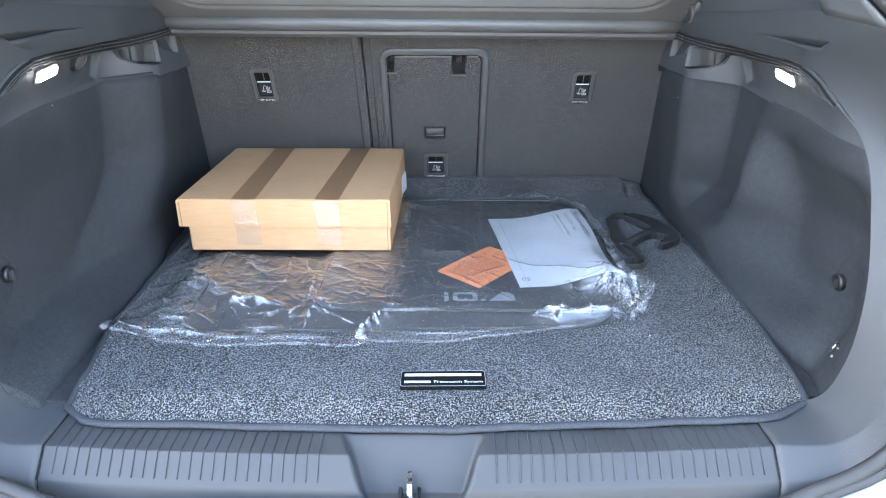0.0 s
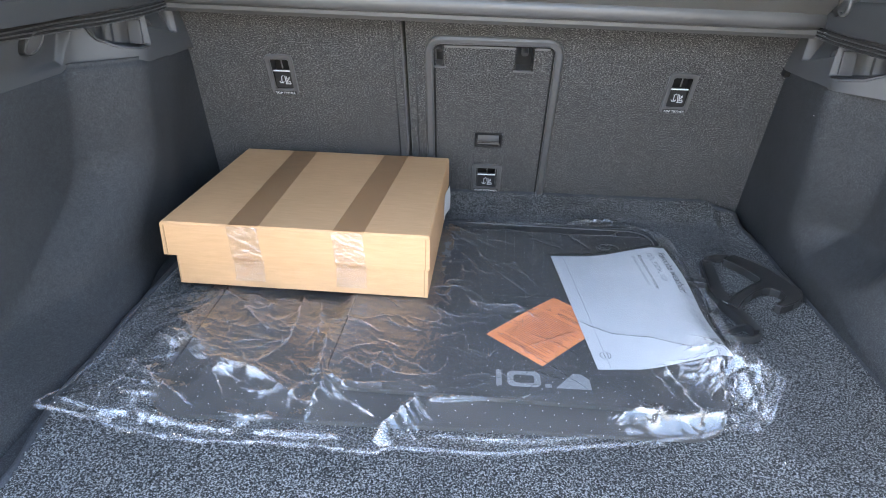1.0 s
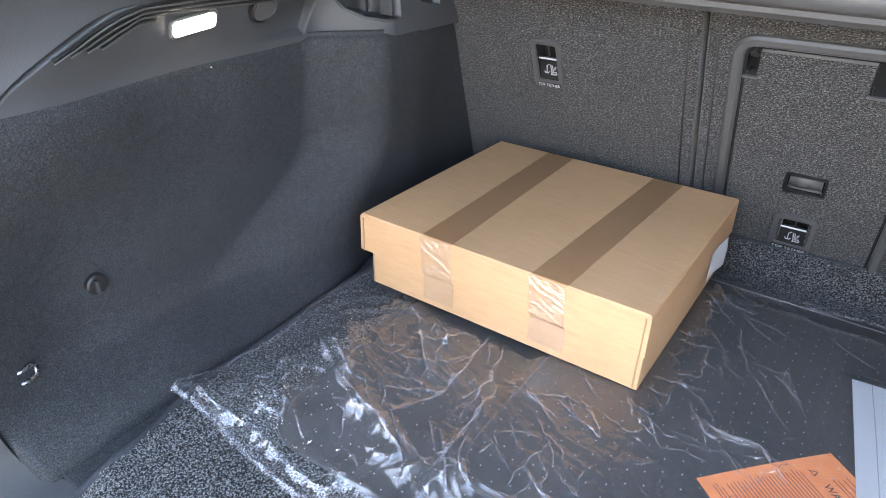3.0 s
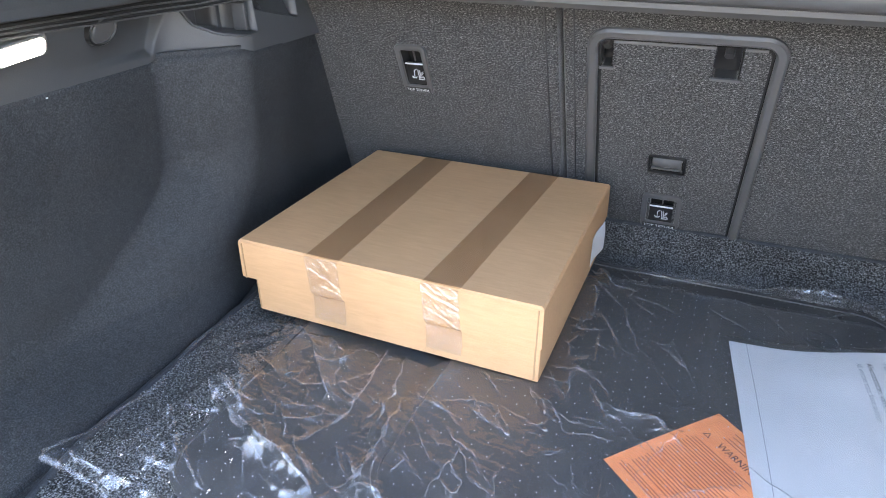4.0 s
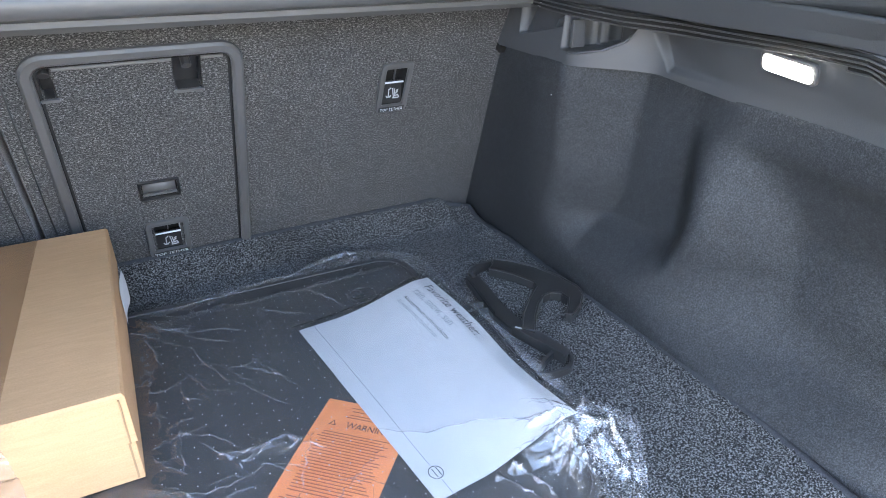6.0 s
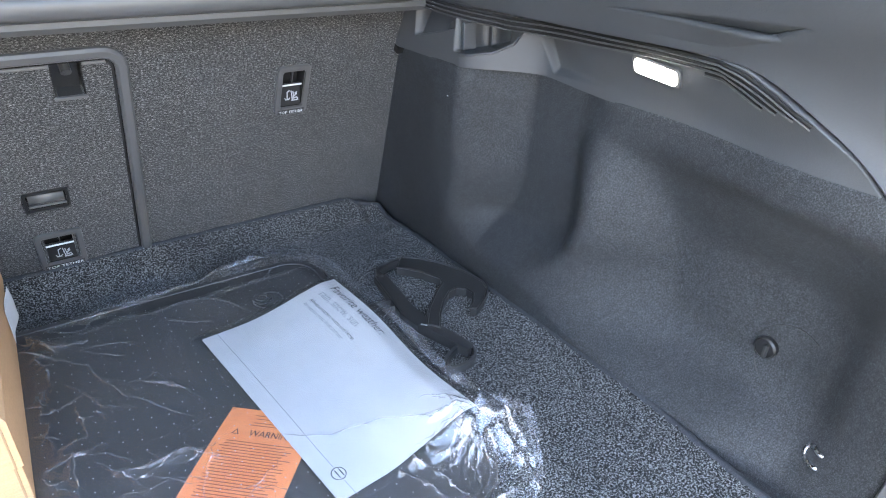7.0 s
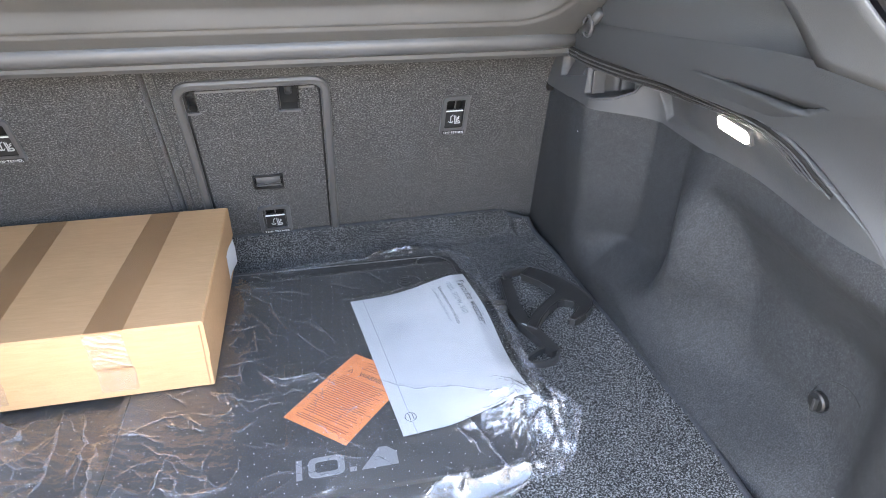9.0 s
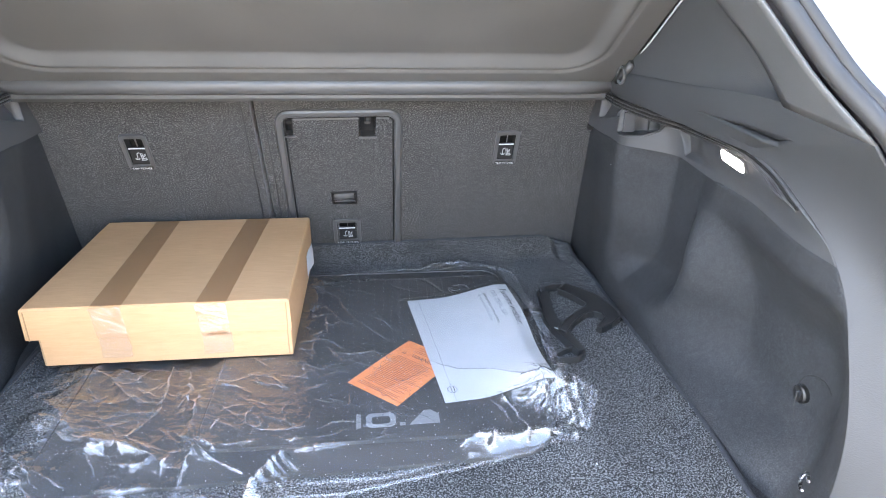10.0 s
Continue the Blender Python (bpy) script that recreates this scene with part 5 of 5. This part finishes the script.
def fold(height, fore, aft, *line_):
    """A sharp fold along a line: fore and aft are how fast the film falls away on its two sides."""
    p_ = along(line_, 28)
    reach = 4.5 * max(fore, aft)
    near = (X > p_[:, 0].min() - reach) & (X < p_[:, 0].max() + reach) & (Y > p_[:, 1].min() - reach) & (Y < p_[:, 1].max() + reach)
    x_, y_ = X[near], Y[near]
    folds.append((p_, height, fore))
    jit = 0.0028 * perlin(x_ * 17, y_ * 17, 95) + 0.0010 * perlin(x_ * 90, y_ * 90, 96)
    best, hand, at_ = np.full(x_.shape, 9.0), np.ones(x_.shape), np.zeros(x_.shape)
    for k_ in range(27):
        ax, ay = p_[k_]
        dx, dy = p_[k_ + 1] - p_[k_]
        q_ = np.clip(((x_ - ax) * dx + (y_ - ay) * dy) / (dx * dx + dy * dy + 1e-12), 0, 1)
        away = np.hypot(x_ - ax - q_ * dx, y_ - ay - q_ * dy)
        closer = away < best
        best = np.where(closer, away, best)
        hand = np.where(closer, dx * (y_ - ay) - dy * (x_ - ax), hand)
        at_ = np.where(closer, (k_ + q_) / 27, at_)
    width_ = np.where(hand < 0, fore, aft)
    best = np.abs(best + jit * np.sign(hand))
    Zf[near] += height * (1 - (2 * at_ - 1) ** 4) * (0.8 + 0.4 * perlin(at_ * 9, at_ * 0 + height * 900, 97)) * (np.exp(-best / width_) + 0.22 * np.exp(-best / (0.14 * width_ + 0.0006)))


# loose end beside the wheel arch: long curved folds that run out to the hem
fold(0.016, 0.013, 0.034, (-0.458, 0.366), (-0.407, 0.331), (-0.357, 0.304), (-0.31, 0.286), (-0.248, 0.263), (-0.213, 0.243))
fold(0.013, 0.011, 0.030, (-0.470, 0.434), (-0.411, 0.381), (-0.351, 0.307))
fold(0.009, 0.010, 0.022, (-0.478, 0.318), (-0.41, 0.271), (-0.355, 0.215))
fold(0.009, 0.012, 0.024, (-0.480, 0.196), (-0.433, 0.200), (-0.39, 0.200), (-0.323, 0.190), (-0.270, 0.187))
fold(0.009, 0.012, 0.020, (-0.449, 0.48), (-0.37, 0.464), (-0.304, 0.394), (-0.265, 0.36))
fold(0.006, 0.006, 0.012, (-0.351, 0.476), (-0.306, 0.446), (-0.287, 0.424))
fold(0.009, 0.014, 0.012, (-0.279, 0.295), (-0.255, 0.334), (-0.253, 0.414), (-0.263, 0.486))
fold(0.013, 0.012, 0.016, (-0.192, 0.241), (-0.195, 0.295), (-0.199, 0.358), (-0.205, 0.408))
fold(0.007, 0.008, 0.010, (-0.211, 0.321), (-0.219, 0.403), (-0.237, 0.479))
fold(0.012, 0.008, 0.014, (-0.192, 0.192), (-0.180, 0.271))
fold(0.007, 0.010, 0.016, (-0.30, 0.214), (-0.262, 0.206), (-0.222, 0.210))
fold(0.006, 0.006, 0.010, (-0.291, 0.254), (-0.246, 0.243), (-0.222, 0.266))
fold(0.006, 0.007, 0.016, (-0.260, 0.186), (-0.20, 0.190), (-0.140, 0.190))
fold(0.009, 0.008, 0.016, (-0.442, 0.246), (-0.404, 0.226), (-0.370, 0.228))
fold(0.008, 0.009, 0.016, (-0.345, 0.276), (-0.300, 0.280), (-0.248, 0.266))
fold(0.008, 0.008, 0.016, (-0.452, 0.264), (-0.410, 0.246), (-0.368, 0.243))
fold(0.010, 0.009, 0.014, (-0.440, 0.372), (-0.400, 0.342), (-0.352, 0.316))
fold(0.009, 0.008, 0.012, (-0.196, 0.262), (-0.176, 0.272), (-0.150, 0.256))
# the hem in front of the mats, with one corner of film pulled up
fold(0.024, 0.020, 0.007, (-0.112, 0.184), (-0.094, 0.202), (-0.080, 0.222), (-0.060, 0.248))
fold(0.006, 0.006, 0.010, (-0.060, 0.248), (-0.022, 0.252), (0.022, 0.258))
fold(0.003, 0.004, 0.006, (-0.060, 0.200), (0.05, 0.201), (0.150, 0.216))
fold(0.016, 0.009, 0.016, (0.165, 0.236), (0.192, 0.243), (0.214, 0.234), (0.261, 0.238), (0.324, 0.244))
fold(0.010, 0.006, 0.006, (0.205, 0.222), (0.216, 0.240), (0.222, 0.262))
fold(0.008, 0.005, 0.007, (0.258, 0.228), (0.262, 0.246), (0.257, 0.270))
fold(0.006, 0.005, 0.006, (0.257, 0.262), (0.253, 0.295), (0.236, 0.335))
fold(0.004, 0.004, 0.005, (0.244, 0.268), (0.234, 0.300), (0.218, 0.330))
fold(0.008, 0.006, 0.006, (0.297, 0.239), (0.303, 0.293), (0.301, 0.351))
# the stiff gathered corner, standing up
fold(0.011, 0.010, 0.008, (0.330, 0.236), (0.336, 0.266), (0.326, 0.318))
fold(0.009, 0.007, 0.009, (0.318, 0.327), (0.340, 0.312), (0.369, 0.312))
fold(0.007, 0.006, 0.008, (0.318, 0.327), (0.336, 0.345), (0.356, 0.382))
fold(0.007, 0.005, 0.006, (0.318, 0.327), (0.300, 0.345), (0.270, 0.352))
fold(0.006, 0.004, 0.005, (0.316, 0.326), (0.290, 0.312), (0.262, 0.318))
fold(0.008, 0.005, 0.006, (0.346, 0.322), (0.350, 0.290), (0.344, 0.262))
# thin lines in the film that lies flat
fold(0.0065, 0.006, 0.013, (-0.012, 0.476), (0.028, 0.464), (0.060, 0.467), (0.068, 0.452), (0.095, 0.433))
fold(0.0018, 0.003, 0.005, (-0.065, 0.444), (-0.014, 0.432), (0.044, 0.441))
fold(0.0022, 0.003, 0.004, (-0.024, 0.286), (0.007, 0.300), (0.050, 0.284))
fold(0.0070, 0.006, 0.010, (-0.058, 0.787), (-0.047, 0.759), (-0.030, 0.708))
fold(0.0024, 0.003, 0.005, (-0.007, 0.685), (0.022, 0.595), (0.045, 0.560), (0.089, 0.494))
fold(0.0022, 0.003, 0.004, (0.043, 0.606), (0.070, 0.580), (0.100, 0.529))
fold(0.0018, 0.003, 0.004, (-0.025, 0.61), (-0.019, 0.535))
fold(0.0026, 0.030, 0.008, (0.133, 0.443), (0.181, 0.407), (0.227, 0.395), (0.290, 0.350))
# small sharp folds that fan out from the gathered corner, over the sheet and down to the hem
fan = np.random.default_rng(61)
for k in range(34):
    way_ = radians(fan.uniform(120, 205) if k < 14 else fan.uniform(205, 300))
    a0, a1 = fan.uniform(0.006, 0.030), fan.uniform(0.040, 0.085)
    bend_ = fan.normal(0, 0.006)
    c_, s_ = math.cos(way_), math.sin(way_)
    fold(fan.uniform(0.0008, 0.0024), fan.uniform(0.0014, 0.0030), fan.uniform(0.0016, 0.0045), (0.322 + a0 * c_, 0.330 + a0 * s_),
         (0.322 + (a0 + a1) / 2 * c_ - bend_ * s_, 0.330 + (a0 + a1) / 2 * s_ + bend_ * c_), (0.322 + a1 * c_, 0.330 + a1 * s_))
fold(0.0060, 0.005, 0.008, (-0.04, 0.784), (0.05, 0.786), (0.12, 0.794), (0.20, 0.800))
fold(0.0170, 0.010, 0.010, (0.17, 0.800), (0.22, 0.812), (0.285, 0.820))
fold(0.0070, 0.006, 0.008, (0.285, 0.818), (0.325, 0.770), (0.335, 0.700))
fold(0.0070, 0.006, 0.009, (-0.052, 0.745), (-0.030, 0.722), (0.002, 0.716))
fold(0.0060, 0.006, 0.009, (-0.055, 0.720), (-0.044, 0.690), (-0.040, 0.650))
fold(0.0050, 0.005, 0.010, (0.235, 0.790), (0.262, 0.800), (0.300, 0.795))
rng = np.random.default_rng(23)
for k in range(230):
    cx, cy = (rng.uniform(-0.07, 0.14), rng.uniform(0.25, 0.79)) if k < 96 else (rng.uniform(0.14, 0.33), rng.choice((rng.uniform(0.66, 0.81), rng.uniform(0.24, 0.33)))) if k < 118 else (rng.uniform(-0.46, -0.05), rng.uniform(0.20, 0.47))
    turn_, length, bend_ = radians(rng.choice((-62, -50, -38, -25, 20, 70)) + rng.normal(0, 9)), rng.uniform(0.02, 0.10), rng.normal(0, 0.10)
    ex, ey = math.cos(turn_) * length / 2, math.sin(turn_) * length / 2
    if paper_z(np.array(cx), np.array(cy)) < 0.0:
        fold(rng.uniform(0.0007, 0.0022 if k < 118 else 0.0032), rng.uniform(0.0016, 0.003), rng.uniform(0.002, 0.005), (cx - ex, cy - ey), (cx - ey * bend_ * 2, cy + ex * bend_ * 2), (cx + ex, cy + ey))
# two corners of the bag stand off the carpet
Zf = Zf + 0.030 * np.clip(1 - np.hypot(X - 0.372, (Y - 0.312) * 0.9) / 0.060, 0, 1) + 0.020 * sstep(0.0, 1.0, 1 - np.hypot(X - 0.322, Y - 0.326) / 0.060) * (1 - 0.6 * on_page)
Zf = Zf + 0.030 * np.clip(1 - np.hypot(X + 0.486, Y - 0.186) / 0.075, 0, 1)
# pressed flat by the box
inbox = sstep(-0.475, -0.455, X) * (1 - sstep(-0.085, -0.060, X)) * sstep(0.470, 0.492, Y) * (1 - sstep(0.84, 0.86, Y))
Zf = Zf * (1 - inbox) + np.minimum(Zf, 0.0205) * inbox
Zf = np.maximum(np.maximum(Zf, 0.0035), np.where(paper_z(X, Y) > 0.012, paper_z(X, Y) + 0.0014, 0.0))
bag = thing("plastic_bag", "clear crumpled plastic bag wrapped round the rubber mats", "plastic bag")
film_pts = np.stack([X, Y, Zf], -1)
part("film", grid_mesh("film", film_pts, flip=True), FILM, bag).visible_shadow = False


# welded seams along the edges, standing off as a loose double strip
def seam(line_, out, wave, seed):
    n_ = len(line_)
    t_ = np.linspace(0, 1, n_) * wave
    lift_ = 0.005 * perlin(t_ * 1.7, t_ * 0 + 0.3, seed) + 0.003 * perlin(t_ * 6, t_ * 0 + 0.7, seed + 1)
    rows_ = [line_ + np.array([*out, 0.0]) * (k / 5) + np.stack([0 * t_, 0 * t_, lift_ * (k / 5) + 0.0015 * math.sin(k * 1.1)], -1) for k in range(6)]
    pts_ = np.stack(rows_, 1)
    pts_[..., 2] = np.maximum(pts_[..., 2], 0.0035)
    part("seam_edge", grid_mesh("seam_edge", pts_, flip=True), SEAMFILM, bag).visible_shadow = False


seam(film_pts[:, 0], (0.0, -0.008), 18, 81)
seam(film_pts[::-1, -1], (0.0, 0.010), 14, 84)
seam(film_pts[-1, :], (0.013, 0.0), 12, 87)
seam(film_pts[0, ::-1], (-0.006, 0.0), 12, 90)
# along the folds the film lies doubled
small = film_pts[::3, ::3].reshape(-1, 3)
crease_v, crease_f = [], []
for k, (p_, height, fore) in enumerate(folds):
    wide = min(0.0045, 0.0007 + 0.22 * height)
    flow = np.gradient(p_, axis=0)
    flow /= np.linalg.norm(flow, axis=1)[:, None] + 1e-9
    first = len(crease_v)
    for q_, ((px, py), (fx, fy)) in enumerate(zip(p_, flow)):
        px, py = px + 0.0016 * math.sin(q_ * 0.9 + k), py + 0.0016 * math.cos(q_ * 1.3 + k)
        w_ = wide * (1 - (q_ / 13.5 - 1) ** 2) * (0.55 + 0.45 * math.sin(q_ * 1.1 + k * 2.1)) + 0.0001
        for hand in (1, -1):
            vx, vy = px - hand * w_ * fy, py + hand * w_ * fx
            crease_v.append((vx, vy, small[np.argmin((small[:, 0] - vx) ** 2 + (small[:, 1] - vy) ** 2), 2] + 0.0009))
    crease_f += [(first + 2 * q_, first + 2 * q_ + 1, first + 2 * q_ + 3, first + 2 * q_ + 2) for q_ in range(len(p_) - 1)]
me = bpy.data.meshes.new("creases")
me.from_pydata(crease_v, [], crease_f)
me.polygons.foreach_set("use_smooth", [True] * len(me.polygons))
tagged(part("crease_field", me, CREASE, bag), kind="stuff").visible_shadow = False
# punched vent holes in straight rows
dots_v, dots_f = [], []
ix = np.linspace(11, NS - 13, 50).astype(int)
iy = np.linspace(11, NT - 13, 34).astype(int)
for a_i, i in enumerate(ix):
    for b_i, j in enumerate(iy):
        jj = min(NT - 1, j + (8 if a_i % 2 else 0))
        c_ = film_pts[i, jj]
        if inbox[i, jj] > 0.01:
            continue
        k0 = len(dots_v)
        for t_ in range(6):
            dots_v.append((c_[0] + 0.0007 * math.cos(t_ * 1.0472), c_[1] + 0.0007 * math.sin(t_ * 1.0472), c_[2] + 0.0007))
        dots_f.append(tuple(range(k0, k0 + 6)))
me = bpy.data.meshes.new("holes")
me.from_pydata(dots_v, [], dots_f)
holes = tagged(part("vent_hole_field", me, DOTS, bag), kind="stuff")

# ---- cardboard box ----
box = thing("cardboard_box", "shallow brown cardboard box closed with a lid and clear tape", "cardboard box", place=pose(-0.2675, 0.6615, 0.0215, 0, 0, -1.3))
W, D, H = 0.402, 0.369, 0.1055
part("tray", box_bm((W - 0.017, D - 0.010, 0.085), (0.006, 0.002, 0.0425), 0.002), CARD, box)


def lid_bm():
    bm = bmesh.new()
    t_, hz = 0.004, 0.054
    def ring_at(ins, z, sag=0.0):
        w_, d_ = W / 2 - ins, D / 2 - ins
        return [bm.verts.new((x, y, z)) for x, y in ((-w_, -d_), (w_, -d_), (w_, d_), (-w_, d_))]
    rings = [ring_at(t_, H - t_), ring_at(t_, H - hz), ring_at(0, H - hz), ring_at(0.0006, H - 0.003), ring_at(0.003, H)]
    for a_, b_ in zip(rings[:-1], rings[1:]):
        for k in range(4):
            bm.faces.new((a_[k], a_[(k + 1) % 4], b_[(k + 1) % 4], b_[k]))
    bm.faces.new(rings[-1])
    bm.faces.new(rings[0][::-1])
    return bm


lid = part("lid", lid_bm(), CARD, box, "overlapping brown cardboard lid")
for sx in (-1, 1):
    part("corner_slit", box_bm((0.0014, 0.0016, 0.050), (sx * (W / 2 - 0.006), -D / 2 - 0.0001, H - 0.030)), CARDEDGE, lid)
part("tray_slit", box_bm((0.0018, 0.0016, 0.046), (W / 2 - 0.008, -D / 2 + 0.0068, 0.026)), CARDEDGE, box)
part("tray_slit", box_bm((0.0016, 0.0016, 0.046), (-W / 2 + 0.0165, -D / 2 + 0.0068, 0.026)), CARDEDGE, box)


def tape(x_front, x_back, width=0.046):
    """A strip over the lid and down the front, loose and wrinkled there."""
    rows_ = []
    for k, y in enumerate(np.linspace(D / 2 + 0.0006, -D / 2 - 0.0006, 40)):
        f_ = k / 39
        xc = x_back * (1 - f_) + x_front * f_
        rows_.append([(xc + a_, y, H + 0.0007 + 0.0002 * math.sin(k * 1.7 + a_ * 90)) for a_ in np.linspace(-width / 2, width / 2, 10)])
    strip_ = part("tape_strip", grid_mesh("tape", np.array(rows_), flip=True), TAPE, box, "brown-tinted packing tape")
    strip_.visible_shadow = False
    zz, aa_ = np.meshgrid(np.linspace(H - 0.0005, 0.012, 120), np.linspace(-width / 2, width / 2, 60), indexing="ij")
    yy_ = -D / 2 - 0.0012 + 0.0047 * sstep(H - 0.050, H - 0.060, zz)
    crease = ridge((aa_ + x_front) * 46 + zz * 70, zz * 22 - aa_ * 12, 9) ** 6 + 0.5 * ridge((aa_ + x_front) * 60 - zz * 50, zz * 40, 10) ** 5
    yy_ = yy_ - 0.0020 * crease * (0.15 + 0.85 * sstep(0.035, 0.075, zz))
    xx_ = x_front + aa_ + 0.002 * np.sin(zz * 40)
    part("tape_end", grid_mesh("tape_end", np.stack([xx_, yy_, zz], -1), flip=True), LOOSETAPE, strip_, "loose wrinkled clear tape end").visible_shadow = False
    return strip_


tape(-0.074, -0.082)
tape(0.082, 0.098)
yy_, zz = np.meshgrid(np.linspace(0.070, 0.135, 16), np.linspace(0.022, 0.066, 12), indexing="ij")
peel = 0.006 * sstep(0.09, 0.135, yy_) * (1 - 0.5 * sstep(0.045, 0.078, zz))
sticker = part("sticker", grid_mesh("sticker", np.stack([W / 2 + 0.0012 + peel, yy_, zz], -1)), PAPER, box, "white paper sticker peeling off the box side")
thick(sticker, 0.0004, 1.0)

# ---- black plastic mat hanger ----
HANGER = make_plastic("hanger_plastic", 0.030, (1, 1, 1), 0.36, 900, 0.2)
hanger = thing("mat_hanger", "black plastic hanger with a hook lying on the carpet mat", "plastic hanger")


def bar_part(name, line_, width, height, z, parent=hanger):
    p_ = along([(x, y, z) for x, y in line_], 6 * len(line_)) if len(line_) > 2 else np.array([(x, y, z) for x, y in line_])
    w_, h_ = width / 2, height / 2
    sec = [(-w_, -h_), (w_, -h_), (w_, h_ * 0.5), (w_ * 0.8, h_), (-w_ * 0.8, h_), (-w_, h_ * 0.5)]
    return part(name, sweep_bm(p_, sec), HANGER, parent)


plate_xy = [(0.456, 0.700), (0.478, 0.678), (0.498, 0.648), (0.513, 0.606), (0.518, 0.570), (0.511, 0.550), (0.492, 0.532), (0.466, 0.517), (0.460, 0.524), (0.474, 0.537),
            (0.487, 0.552), (0.486, 0.568), (0.474, 0.577), (0.460, 0.575), (0.440, 0.560), (0.416, 0.534), (0.398, 0.508), (0.388, 0.524), (0.410, 0.552), (0.440, 0.580),
            (0.466, 0.600), (0.470, 0.612), (0.456, 0.645), (0.440, 0.668), (0.432, 0.676)]
arm_ = part("arm", slab_bm(plate_xy, 0.003, 0.016, 0.0015), HANGER, hanger)
part("arm_rim", bm_mesh("arm_rim", sweep_bm([(x, y, 0.0165) for x, y in plate_xy], circle(0.0016, 6), closed=True), True), HANGER, arm_)
bar_part("shoulder", [(0.4005, 0.668), (0.403, 0.684), (0.412, 0.691), (0.440, 0.697), (0.456, 0.697)], 0.007, 0.013, 0.0095)
spine_xy = [(0.391, 0.676), (0.411, 0.672), (0.399, 0.585), (0.397, 0.545), (0.417, 0.458), (0.401, 0.449), (0.377, 0.530), (0.374, 0.572)]
spine = part("spine", slab_bm(spine_xy, 0.003, 0.013, 0.001), HANGER, hanger)
part("clip_mark", box_bm((0.010, 0.0022, 0.001), (0.0, 0.0, 0.0), 0.0003), GREYMARK, spine, "pale moulded mark", place=pose(0.386, 0.528, 0.0135, 0, 0, -50))
bar_part("spine_rim", [(0.392, 0.672), (0.376, 0.572)], 0.0018, 0.014, 0.0095, spine)
bar_part("spine_rim", [(0.378, 0.530), (0.401, 0.452)], 0.0018, 0.014, 0.0095, spine)
bar_part("stub", [(0.386, 0.606), (0.362, 0.611), (0.343, 0.608), (0.341, 0.598), (0.362, 0.594), (0.382, 0.590)], 0.004, 0.009, 0.0075)
bar_part("end_loop", [(0.404, 0.468), (0.412, 0.452), (0.400, 0.437), (0.378, 0.434), (0.358, 0.442), (0.372, 0.456), (0.396, 0.468)], 0.005, 0.010, 0.0075)
bar_part("rib", [(0.436, 0.676), (0.462, 0.662), (0.484, 0.622)], 0.002, 0.014, 0.009)
